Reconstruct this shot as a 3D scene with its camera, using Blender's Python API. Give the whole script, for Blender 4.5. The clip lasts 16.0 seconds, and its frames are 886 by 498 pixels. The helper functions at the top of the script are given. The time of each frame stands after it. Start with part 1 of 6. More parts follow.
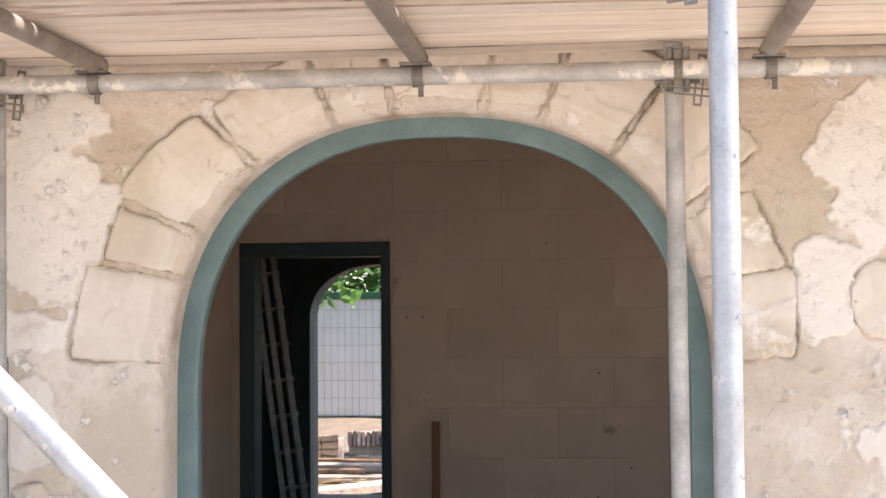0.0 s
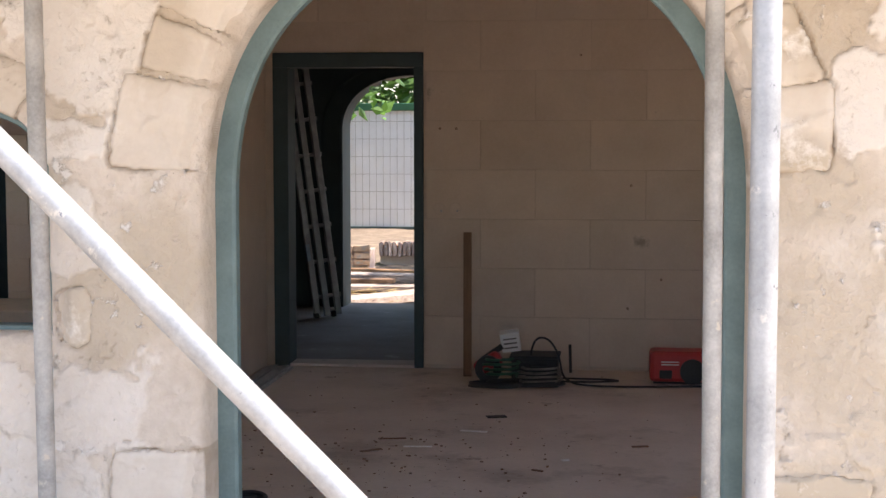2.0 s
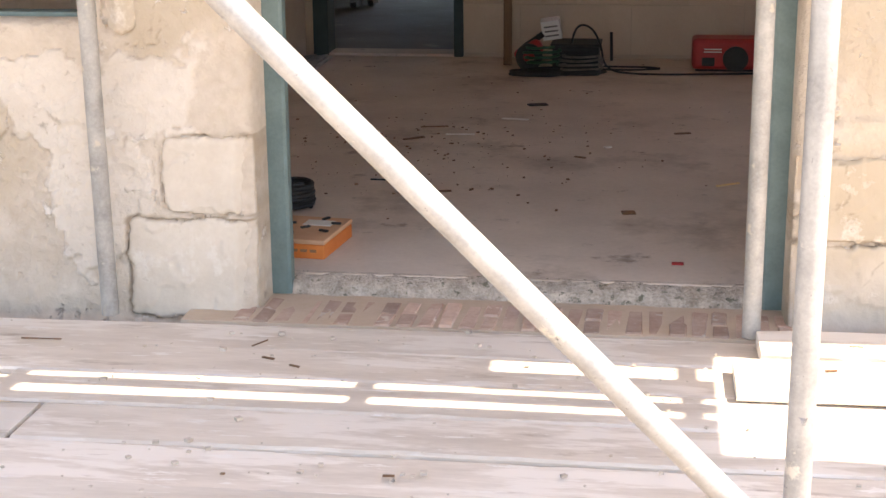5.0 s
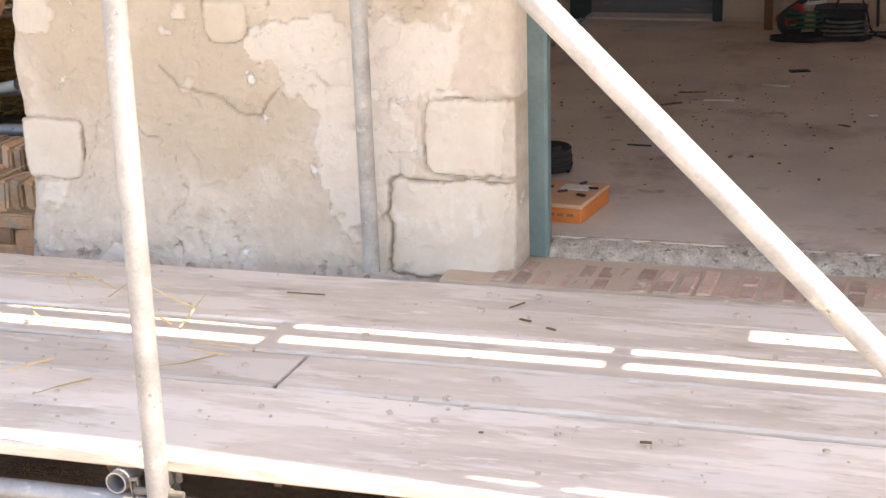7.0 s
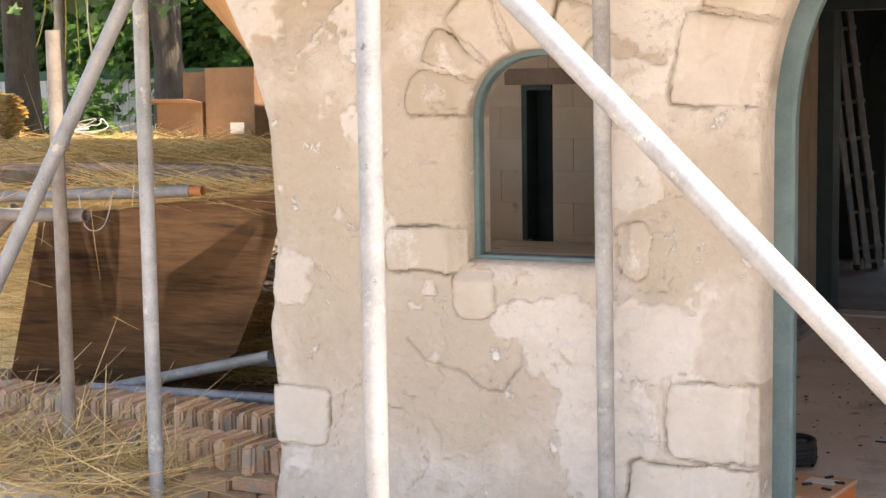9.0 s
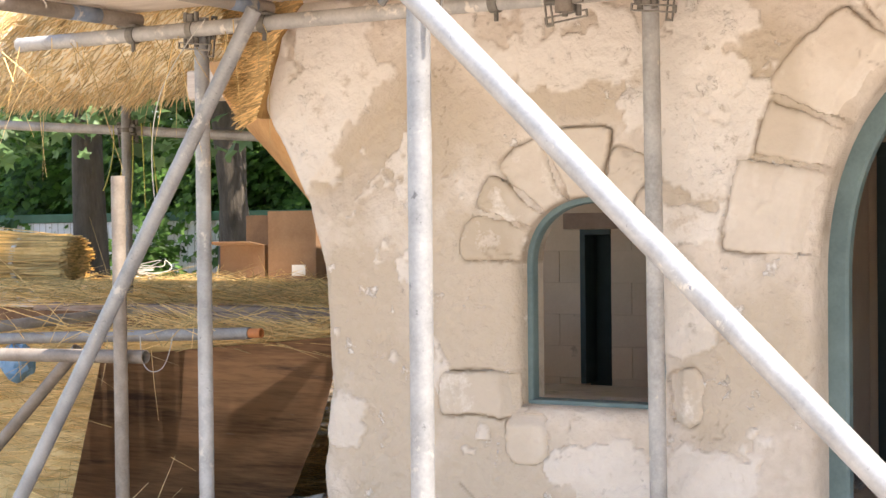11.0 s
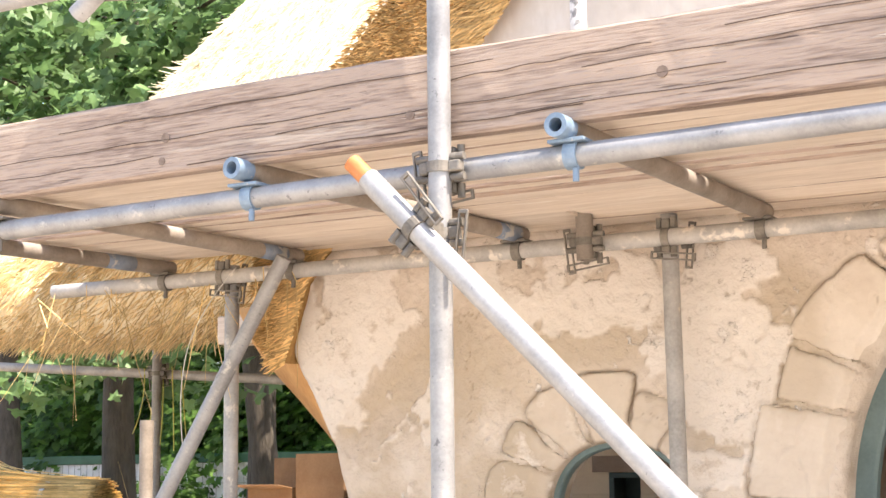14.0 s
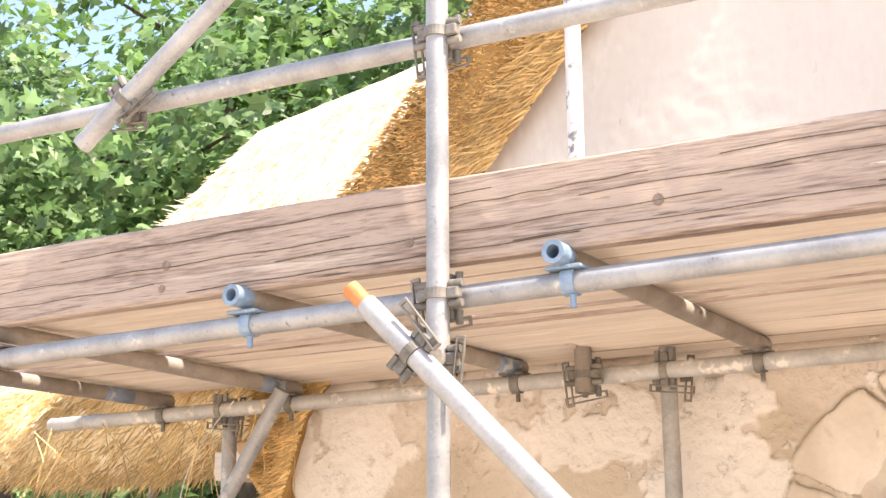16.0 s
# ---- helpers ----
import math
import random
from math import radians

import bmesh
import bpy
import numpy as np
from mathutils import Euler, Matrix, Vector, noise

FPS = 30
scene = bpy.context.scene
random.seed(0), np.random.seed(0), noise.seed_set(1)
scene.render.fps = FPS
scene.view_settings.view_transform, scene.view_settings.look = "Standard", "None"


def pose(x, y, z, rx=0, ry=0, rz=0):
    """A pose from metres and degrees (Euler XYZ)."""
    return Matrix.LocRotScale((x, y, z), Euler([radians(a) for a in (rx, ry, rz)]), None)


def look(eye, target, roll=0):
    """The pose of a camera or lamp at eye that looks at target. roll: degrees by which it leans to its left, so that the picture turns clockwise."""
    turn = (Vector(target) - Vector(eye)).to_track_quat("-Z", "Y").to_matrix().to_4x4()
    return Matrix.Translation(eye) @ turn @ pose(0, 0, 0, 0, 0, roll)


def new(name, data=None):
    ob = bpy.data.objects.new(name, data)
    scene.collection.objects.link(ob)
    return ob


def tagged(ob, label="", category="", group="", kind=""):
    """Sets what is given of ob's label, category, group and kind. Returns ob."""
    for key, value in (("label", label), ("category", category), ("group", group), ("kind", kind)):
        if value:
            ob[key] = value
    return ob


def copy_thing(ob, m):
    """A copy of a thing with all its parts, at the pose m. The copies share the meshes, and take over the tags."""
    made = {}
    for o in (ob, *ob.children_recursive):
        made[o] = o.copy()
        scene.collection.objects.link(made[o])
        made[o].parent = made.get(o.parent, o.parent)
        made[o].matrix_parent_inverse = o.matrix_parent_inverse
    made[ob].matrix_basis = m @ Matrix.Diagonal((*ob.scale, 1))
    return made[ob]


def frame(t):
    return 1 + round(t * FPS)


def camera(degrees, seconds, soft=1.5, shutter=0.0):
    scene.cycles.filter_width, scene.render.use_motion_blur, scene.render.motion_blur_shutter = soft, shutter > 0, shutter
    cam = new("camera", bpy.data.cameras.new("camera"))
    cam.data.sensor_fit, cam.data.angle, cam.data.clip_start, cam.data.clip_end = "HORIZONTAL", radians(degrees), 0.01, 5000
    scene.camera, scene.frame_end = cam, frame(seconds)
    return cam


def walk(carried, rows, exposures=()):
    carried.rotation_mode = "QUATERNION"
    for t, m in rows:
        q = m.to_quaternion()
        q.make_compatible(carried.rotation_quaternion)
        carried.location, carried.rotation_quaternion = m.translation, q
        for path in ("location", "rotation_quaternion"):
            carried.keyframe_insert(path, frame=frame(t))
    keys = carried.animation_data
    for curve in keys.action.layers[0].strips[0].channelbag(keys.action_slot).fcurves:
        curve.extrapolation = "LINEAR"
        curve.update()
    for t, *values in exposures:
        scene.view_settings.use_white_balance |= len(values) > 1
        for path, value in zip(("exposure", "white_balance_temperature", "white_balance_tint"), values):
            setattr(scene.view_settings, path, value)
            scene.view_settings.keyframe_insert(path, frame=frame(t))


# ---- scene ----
EXPOSURES = ((0, 1.58, 6350, 15), (2.5, 1.63, 6850, 16), (4, 1.87, 7750, 17), (7.5, 1.96, 7700, 17), (9, 1.74, 7350, 17), (12, 1.60, 6850, 14), (16, 1.70, 7300, 17))
# ---- camera ----
def view(x, y, z, yaw, pitch, roll):
    way = Vector((math.sin(radians(yaw)) * math.cos(radians(pitch)), math.cos(radians(yaw)) * math.cos(radians(pitch)), math.sin(radians(pitch))))
    return look((x, y, z), Vector((x, y, z)) + way, roll)


cam = camera(32.28, 16.0)
walk(cam, [
    (0, view(0.0328, 0.0833, 1.3619, -5.554, 2.600, -0.472)),
    (0.5, view(0.0298, 0.0821, 1.3568, -5.738, 0.367, -0.263)),
    (1, view(0.0267, 0.0759, 1.3537, -6.096, -1.403, -0.211)),
    (1.5, view(0.0213, 0.0698, 1.3522, -6.444, -2.834, -0.136)),
    (2, view(0.0208, 0.0615, 1.3573, -6.715, -4.412, -0.039)),
    (2.5, view(0.0217, 0.0620, 1.3504, -6.900, -6.097, -0.198)),
    (3, view(0.0200, 0.0801, 1.3443, -6.998, -8.064, -0.173)),
    (3.5, view(0.0231, 0.0927, 1.3394, -7.204, -10.761, -0.218)),
    (4, view(0.0259, 0.1035, 1.3404, -7.425, -13.159, -0.269)),
    (4.2, view(0.0206, 0.0948, 1.3403, -7.432, -13.881, -0.289)),
    (6.3, view(-0.0672, 0.0438, 1.3274, -12.575, -17.076, -1.067)),
    (6.5, view(-0.0620, 0.0387, 1.3277, -13.864, -17.089, -1.170)),
    (7, view(-0.0596, 0.0499, 1.3372, -17.485, -17.016, -1.701)),
    (7.5, view(-0.0485, 0.0206, 1.3261, -20.634, -14.881, -1.436)),
    (8, view(-0.0496, -0.0035, 1.3249, -23.353, -11.437, -1.300)),
    (8.5, view(-0.0692, -0.0011, 1.3125, -24.849, -8.373, -0.931)),
    (9, view(-0.0608, 0.0024, 1.3065, -26.186, -5.906, -0.847)),
    (9.2, view(-0.0557, 0.0050, 1.3056, -26.630, -5.116, -0.863)),
    (11.3, view(-0.0083, -0.0256, 1.3187, -28.707, 0.276, -0.584)),
    (11.5, view(0.0011, -0.0313, 1.3193, -28.873, 0.944, -0.607)),
    (12, view(0.0142, -0.0453, 1.3263, -29.080, 2.662, -0.792)),
    (12.5, view(0.0167, -0.0547, 1.3265, -29.262, 4.161, -0.617)),
    (13, view(0.0216, -0.0642, 1.3260, -29.437, 5.525, -0.549)),
    (13.5, view(0.0219, -0.0587, 1.3297, -29.496, 6.935, -0.598)),
    (14, view(0.0223, -0.0586, 1.3299, -29.547, 8.382, -0.600)),
    (14.5, view(0.0339, -0.0669, 1.3235, -29.661, 9.953, -0.508)),
    (15, view(0.0364, -0.0616, 1.3174, -29.679, 11.324, -0.438)),
    (15.5, view(0.0408, -0.0579, 1.3033, -29.716, 12.484, -0.414)),
    (16, view(0.0293, -0.0596, 1.2860, -29.538, 13.880, -0.298)),
], exposures=EXPOSURES)
# ---- world, sun ----
TO_SUN = Vector((0.50, -0.03, 0.86)).normalized()
world = bpy.data.worlds.new("sky")
scene.world = world
world.use_nodes = True
wn = world.node_tree
sky = wn.nodes.new("ShaderNodeTexSky")
sky.sky_type = "NISHITA"
sky.sun_disc = False
sky.sun_elevation = math.asin(TO_SUN.z)
sky.sun_rotation = math.atan2(TO_SUN.x, TO_SUN.y)
wn.links.new(sky.outputs[0], wn.nodes["Background"].inputs[0])
wn.nodes["Background"].inputs[1].default_value = 0.135
sun_data = bpy.data.lights.new("sun", "SUN")
sun_data.energy, sun_data.angle, sun_data.color = 4.0, radians(0.5), (1.0, 0.95, 0.86)
sun = new("sun", sun_data)
sun.matrix_world = look((0, 0, 0), -TO_SUN)
# ---- materials ----
def material(name, dark, light, scale=6.0, fine=60.0, rough=0.8, metal=0.0, bump=0.25, depth=0.01, stretch=(1, 1, 1),
             spots=None, spot_scale=14.0, spot_at=0.62, vary=0.0, coords="Object", detail=6.0, grain=0.35, layers=(), fields=()):
    """Two scales of noise between two colours, optional stains with a shape of their own, fine relief."""
    m = bpy.data.materials.new(name)
    m.use_nodes = True
    nt = m.node_tree
    b = nt.nodes["Principled BSDF"]
    tc = nt.nodes.new("ShaderNodeTexCoord")
    mp = nt.nodes.new("ShaderNodeMapping")
    mp.inputs["Scale"].default_value = stretch
    nt.links.new(tc.outputs[coords], mp.inputs[0])
    info = nt.nodes.new("ShaderNodeObjectInfo")
    shift = nt.nodes.new("ShaderNodeVectorMath")
    shift.operation = "ADD"
    off = nt.nodes.new("ShaderNodeMath")
    off.operation = "MULTIPLY"
    off.inputs[1].default_value = 37.0 if vary else 0.0
    nt.links.new(info.outputs["Random"], off.inputs[0])
    nt.links.new(mp.outputs[0], shift.inputs[0])
    nt.links.new(off.outputs[0], shift.inputs[1])

    def tex(sc, det, ro=0.6):
        n = nt.nodes.new("ShaderNodeTexNoise")
        n.inputs["Scale"].default_value, n.inputs["Detail"].default_value, n.inputs["Roughness"].default_value = sc, det, ro
        nt.links.new(shift.outputs[0], n.inputs["Vector"])
        return n

    big, small = tex(scale, detail), tex(fine, 4.0)
    add = nt.nodes.new("ShaderNodeMath")
    add.operation = "MULTIPLY_ADD"
    add.inputs[1].default_value = grain
    nt.links.new(small.outputs[0], add.inputs[0])
    nt.links.new(big.outputs[0], add.inputs[2])
    ramp = nt.nodes.new("ShaderNodeValToRGB")
    mean = 0.5 + 0.5 * grain
    ramp.color_ramp.elements[0].position, ramp.color_ramp.elements[1].position = mean - 0.225 * (1 + 0.3 * grain), mean + 0.225 * (1 + 0.3 * grain)
    ramp.color_ramp.elements[0].color, ramp.color_ramp.elements[1].color = (*dark, 1), (*light, 1)
    nt.links.new(add.outputs[0], ramp.inputs[0])
    col = ramp.outputs[0]

    def mix(kind, fac, a, c):
        x = nt.nodes.new("ShaderNodeMix")
        x.data_type, x.blend_type = "RGBA", kind
        if hasattr(fac, "links"):
            nt.links.new(fac, x.inputs[0])
        else:
            x.inputs[0].default_value = fac
        for sock, v in ((x.inputs[6], a), (x.inputs[7], c)):
            if hasattr(v, "links"):
                nt.links.new(v, sock)
            else:
                sock.default_value = (*v, 1)
        return x.outputs[2]

    if spots:
        s = tex(spot_scale, 5.0, 0.65)
        r = nt.nodes.new("ShaderNodeValToRGB")
        r.color_ramp.elements[0].position, r.color_ramp.elements[1].position = spot_at, spot_at + 0.06
        nt.links.new(s.outputs[0], r.inputs[0])
        col = mix("MIX", r.outputs[0], col, spots)
    for field, colour in fields:
        at = nt.nodes.new("ShaderNodeAttribute")
        at.attribute_name = field
        col = mix("MIX", at.outputs["Fac"], col, colour)
    height = add.outputs[0]
    for colour, size, at, soft, high, *zone in layers:
        s = tex(size, 6.0, 0.68)
        level = s.outputs[0]
        if zone:
            xyz = nt.nodes.new("ShaderNodeSeparateXYZ")
            nt.links.new(tc.outputs[coords], xyz.inputs[0])
            up = nt.nodes.new("ShaderNodeMath")
            up.operation = "MULTIPLY_ADD"
            up.inputs[1].default_value, up.inputs[2].default_value = zone[0], -zone[0] * zone[1]
            nt.links.new(xyz.outputs[2], up.inputs[0])
            both = nt.nodes.new("ShaderNodeMath")
            nt.links.new(up.outputs[0], both.inputs[0])
            nt.links.new(level, both.inputs[1])
            level = both.outputs[0]
        r = nt.nodes.new("ShaderNodeMapRange")
        r.inputs["From Min"].default_value, r.inputs["From Max"].default_value = at, at + soft
        nt.links.new(level, r.inputs["Value"])
        col = mix("MIX", r.outputs[0], col, colour)
        lift = nt.nodes.new("ShaderNodeMath")
        lift.operation = "MULTIPLY_ADD"
        lift.inputs[1].default_value = high
        nt.links.new(r.outputs[0], lift.inputs[0])
        nt.links.new(height, lift.inputs[2])
        height = lift.outputs[0]
    if vary:
        h = nt.nodes.new("ShaderNodeHueSaturation")
        v = nt.nodes.new("ShaderNodeMapRange")
        v.inputs["To Min"].default_value, v.inputs["To Max"].default_value = 1 - vary, 1 + vary
        nt.links.new(info.outputs["Random"], v.inputs["Value"])
        nt.links.new(v.outputs[0], h.inputs["Value"])
        nt.links.new(col, h.inputs["Color"])
        col = h.outputs[0]
    nt.links.new(col, b.inputs["Base Color"])
    b.inputs["Roughness"].default_value, b.inputs["Metallic"].default_value = rough, metal
    if bump:
        bp = nt.nodes.new("ShaderNodeBump")
        bp.inputs["Strength"].default_value, bp.inputs["Distance"].default_value = bump, depth
        nt.links.new(height, bp.inputs["Height"])
        nt.links.new(bp.outputs[0], b.inputs["Normal"])
    return m


WEAR = (("tan", (0.475, 0.39, 0.285)), ("coat", (0.775, 0.715, 0.645)), ("dirt", (0.30, 0.225, 0.155)))
PLASTER = material("old_lime_plaster", (0.52, 0.435, 0.345), (0.68, 0.595, 0.505), 2.6, 30, 0.93, bump=1.0, depth=0.016, grain=0.6, fields=WEAR,
                   layers=(((0.70, 0.63, 0.55), 1.7, 0.56, 0.16, 0.1), ((0.545, 0.455, 0.36), 6.5, 0.60, 0.10, -0.1), ((0.765, 0.71, 0.645), 11.0, 0.625, 0.05, 0.25),
                           ((0.55, 0.47, 0.38), 24.0, 0.62, 0.10, -0.15), ((0.43, 0.35, 0.27), 48.0, 0.72, 0.04, -0.4), ((0.45, 0.385, 0.32), 17.0, 0.60, 0.06, -0.3, -0.55, 0.0)))
STONE = material("carved_plaster_stone", (0.60, 0.515, 0.42), (0.725, 0.645, 0.55), 4, 46, 0.9, bump=0.6, depth=0.010, vary=0.04, fields=WEAR,
                 layers=(((0.755, 0.695, 0.62), 6.0, 0.58, 0.10, 0.2), ((0.54, 0.455, 0.36), 12.0, 0.64, 0.06, -0.3), ((0.45, 0.37, 0.285), 48.0, 0.69, 0.04, -0.5)))
GABLE = material("smooth_lime_plaster", (0.60, 0.53, 0.46), (0.70, 0.635, 0.565), 1.1, 30, 0.92, bump=0.4, depth=0.006, stretch=(1.5, 1, 0.6),
                 layers=(((0.74, 0.685, 0.625), 1.6, 0.55, 0.12, 0.1), ((0.50, 0.43, 0.36), 20.0, 0.70, 0.04, -0.3), ((0.52, 0.45, 0.37), 4.0, 0.66, 0.05, -0.2)))
TEAL = material("teal_painted_wood", (0.095, 0.145, 0.145), (0.17, 0.24, 0.235), 9, 90, 0.55, bump=0.15, depth=0.004, spots=(0.30, 0.36, 0.34), spot_scale=30, spot_at=0.72)
# frame paint; also the near-black shade colour closing the narrow opening
TEAL_DARK = material("dark_teal_paint_and_shade", (0.022, 0.042, 0.045), (0.035, 0.06, 0.062), 8, 60, 0.6, bump=0.1)
GALV = material("galvanised_steel", (0.25, 0.25, 0.25), (0.47, 0.465, 0.46), 9, 120, 0.5, metal=0.35, bump=0.2, depth=0.002, vary=0.10,
                spots=(0.17, 0.17, 0.175), spot_scale=42, spot_at=0.645, layers=(((0.56, 0.53, 0.48), 14.0, 0.61, 0.06, 0.2), ((0.20, 0.21, 0.25), 26.0, 0.68, 0.03, -0.2)))
TUBE_OLD = material("dull_scaffold_steel", (0.25, 0.24, 0.225), (0.52, 0.50, 0.47), 10, 110, 0.62, metal=0.3, bump=0.2, depth=0.002, vary=0.15,
                    spots=(0.55, 0.50, 0.42), spot_scale=22, spot_at=0.64)
COUPLER = material("worn_forged_steel", (0.11, 0.10, 0.085), (0.32, 0.29, 0.25), 20, 120, 0.65, metal=0.4, bump=0.3, depth=0.003, vary=0.15)
BLUE = material("blue_paint", (0.14, 0.215, 0.31), (0.28, 0.375, 0.47), 20, 90, 0.55, bump=0.2, depth=0.002, spots=(0.45, 0.44, 0.42), spot_scale=40, spot_at=0.62)
NAVY = material("worn_dark_blue_paint", (0.10, 0.135, 0.20), (0.26, 0.31, 0.38), 20, 90, 0.6, bump=0.2, depth=0.002, spots=(0.42, 0.40, 0.37), spot_scale=30, spot_at=0.54)
ORANGE = material("orange_paint", (0.50, 0.17, 0.05), (0.66, 0.26, 0.09), 20, 90, 0.6, bump=0.2, depth=0.002, spots=(0.45, 0.40, 0.33), spot_scale=40, spot_at=0.64)
DECK = material("dusty_scaffold_board", (0.58, 0.50, 0.415), (0.77, 0.69, 0.60), 3, 26, 0.92, bump=0.4, depth=0.004, stretch=(0.7, 3.2, 3.2), vary=0.10, grain=0.4,
                spots=(0.79, 0.72, 0.64), spot_scale=2.2, spot_at=0.50, layers=(((0.47, 0.385, 0.31), 4.0, 0.62, 0.10, -0.1), ((0.80, 0.745, 0.68), 9.0, 0.61, 0.05, 0.3), ((0.40, 0.33, 0.27), 34.0, 0.71, 0.03, -0.4)))
UNDER = material("scaffold_board_underside", (0.60, 0.495, 0.39), (0.80, 0.70, 0.59), 4, 30, 0.88, bump=0.45, depth=0.004, stretch=(0.5, 5, 5), vary=0.13, grain=0.7,
                 spots=(0.36, 0.25, 0.17), spot_scale=5, spot_at=0.69, layers=(((0.50, 0.39, 0.29), 2.2, 0.65, 0.08, -0.1), ((0.82, 0.75, 0.66), 6.0, 0.63, 0.05, 0.1), ((0.30, 0.21, 0.145), 9.0, 0.70, 0.03, -0.4)))
TOE = material("weathered_plank", (0.17, 0.115, 0.092), (0.47, 0.365, 0.295), 3.5, 26, 0.92, bump=0.9, depth=0.006, stretch=(0.45, 9, 9), grain=0.9,
               layers=(((0.60, 0.50, 0.41), 1.6, 0.60, 0.07, 0.2), ((0.135, 0.092, 0.075), 4.0, 0.61, 0.06, -0.5), ((0.68, 0.60, 0.52), 9.0, 0.66, 0.04, 0.2)))
CONCRETE = material("dusty_concrete", (0.56, 0.475, 0.40), (0.72, 0.63, 0.545), 2.2, 45, 0.95, bump=0.3, depth=0.006, layers=(((0.40, 0.33, 0.27), 1.6, 0.54, 0.15, 0.0), ((0.34, 0.275, 0.22), 7.0, 0.62, 0.10, -0.2), ((0.26, 0.20, 0.16), 60.0, 0.70, 0.03, 0.3)))
BLOCK = material("lime_sand_block", (0.54, 0.42, 0.312), (0.64, 0.515, 0.40), 3, 60, 0.92, bump=0.2, depth=0.003, vary=0.05, spots=(0.36, 0.29, 0.22), spot_scale=3, spot_at=0.68)
MORTAR = material("block_mortar", (0.51, 0.40, 0.30), (0.60, 0.485, 0.38), 8, 80, 0.95, bump=0.3)
BRICK = material("worn_brick", (0.37, 0.24, 0.185), (0.59, 0.45, 0.37), 9, 70, 0.92, bump=0.6, depth=0.006, vary=0.28, spots=(0.62, 0.545, 0.47), spot_scale=12, spot_at=0.60)
BRICK_YELLOW = material("buff_brick", (0.50, 0.30, 0.175), (0.77, 0.56, 0.38), 9, 60, 0.94, bump=0.9, depth=0.012, vary=0.30, spots=(0.50, 0.415, 0.32), spot_scale=11, spot_at=0.55)
# wing straw paled in its colour for the sun on the slope
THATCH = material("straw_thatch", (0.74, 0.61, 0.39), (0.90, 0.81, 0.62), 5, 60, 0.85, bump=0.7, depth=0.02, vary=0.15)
STRAW = material("loose_straw", (0.56, 0.37, 0.13), (0.88, 0.68, 0.35), 6, 60, 0.8, bump=0.2, vary=0.15)
SOIL = material("dry_soil", (0.12, 0.085, 0.06), (0.28, 0.21, 0.15), 4, 40, 0.97, bump=0.8, depth=0.03, spots=(0.42, 0.33, 0.2), spot_scale=10, spot_at=0.64)
CARD = material("cardboard", (0.22, 0.12, 0.062), (0.34, 0.205, 0.115), 5, 60, 0.85, bump=0.1)
PLY = material("shuttering_plywood", (0.17, 0.085, 0.042), (0.44, 0.24, 0.115), 2.5, 16, 0.7, bump=0.25, depth=0.004, stretch=(0.5, 3, 5), grain=0.7,
               layers=(((0.10, 0.055, 0.035), 1.6, 0.56, 0.12, 0.0), ((0.42, 0.30, 0.20), 7.0, 0.66, 0.05, 0.1)))
ALU = material("brushed_aluminium", (0.20, 0.20, 0.20), (0.40, 0.40, 0.40), 14, 120, 0.42, metal=0.7, bump=0.1, depth=0.001)
RED = material("red_plastic", (0.36, 0.02, 0.022), (0.50, 0.035, 0.035), 8, 80, 0.45, bump=0.08)
BLACK = material("black_rubber", (0.012, 0.012, 0.013), (0.03, 0.03, 0.03), 10, 80, 0.6, bump=0.1)
BOX_ORANGE = material("orange_card", (0.62, 0.16, 0.03), (0.76, 0.24, 0.06), 8, 60, 0.6, bump=0.06)
WOODB = material("brown_batten", (0.14, 0.075, 0.04), (0.26, 0.15, 0.085), 4, 24, 0.8, bump=0.3, depth=0.003, stretch=(5, 5, 0.5))
TIMBER = material("orange_new_timber", (0.52, 0.26, 0.09), (0.70, 0.40, 0.16), 3, 24, 0.75, bump=0.2, depth=0.003, stretch=(4, 4, 0.6))
BARK = material("bark", (0.05, 0.04, 0.03), (0.14, 0.115, 0.09), 6, 30, 0.95, bump=0.9, depth=0.03, stretch=(2, 2, 0.5))
WHITE_SHEET = material("white_sheet", (0.72, 0.73, 0.74), (0.82, 0.83, 0.84), 2, 30, 0.6, bump=0.08)
GREEN = material("green_paint", (0.02, 0.085, 0.045), (0.035, 0.13, 0.07), 6, 40, 0.5, bump=0.1)
PAPER = material("white_paper", (0.72, 0.70, 0.66), (0.82, 0.80, 0.76), 12, 60, 0.7, bump=0.05)
PLASTIC = material("pale_string", (0.52, 0.50, 0.45), (0.70, 0.68, 0.63), 12, 60, 0.5, bump=0)
YELLOW = material("yellow_string", (0.42, 0.40, 0.06), (0.60, 0.56, 0.14), 12, 60, 0.5, bump=0)
KNOT = material("dark_knot_wood", (0.06, 0.042, 0.032), (0.14, 0.10, 0.08), 30, 90, 0.9, bump=0.2)
PEELED = material("peeling_white_paint", (0.62, 0.60, 0.57), (0.80, 0.78, 0.75), 12, 80, 0.7, bump=0.3, depth=0.002, spots=(0.25, 0.24, 0.23), spot_scale=14, spot_at=0.54)
TRANSOM = material("brown_tube_steel", (0.20, 0.165, 0.135), (0.40, 0.345, 0.29), 10, 110, 0.65, metal=0.25, bump=0.2, depth=0.002, vary=0.15)
MORTAR_TUBE = material("mortar_stained_steel", (0.30, 0.285, 0.265), (0.58, 0.56, 0.52), 10, 110, 0.65, metal=0.2, bump=0.4, depth=0.004, spots=(0.74, 0.69, 0.61), spot_scale=9, spot_at=0.56)
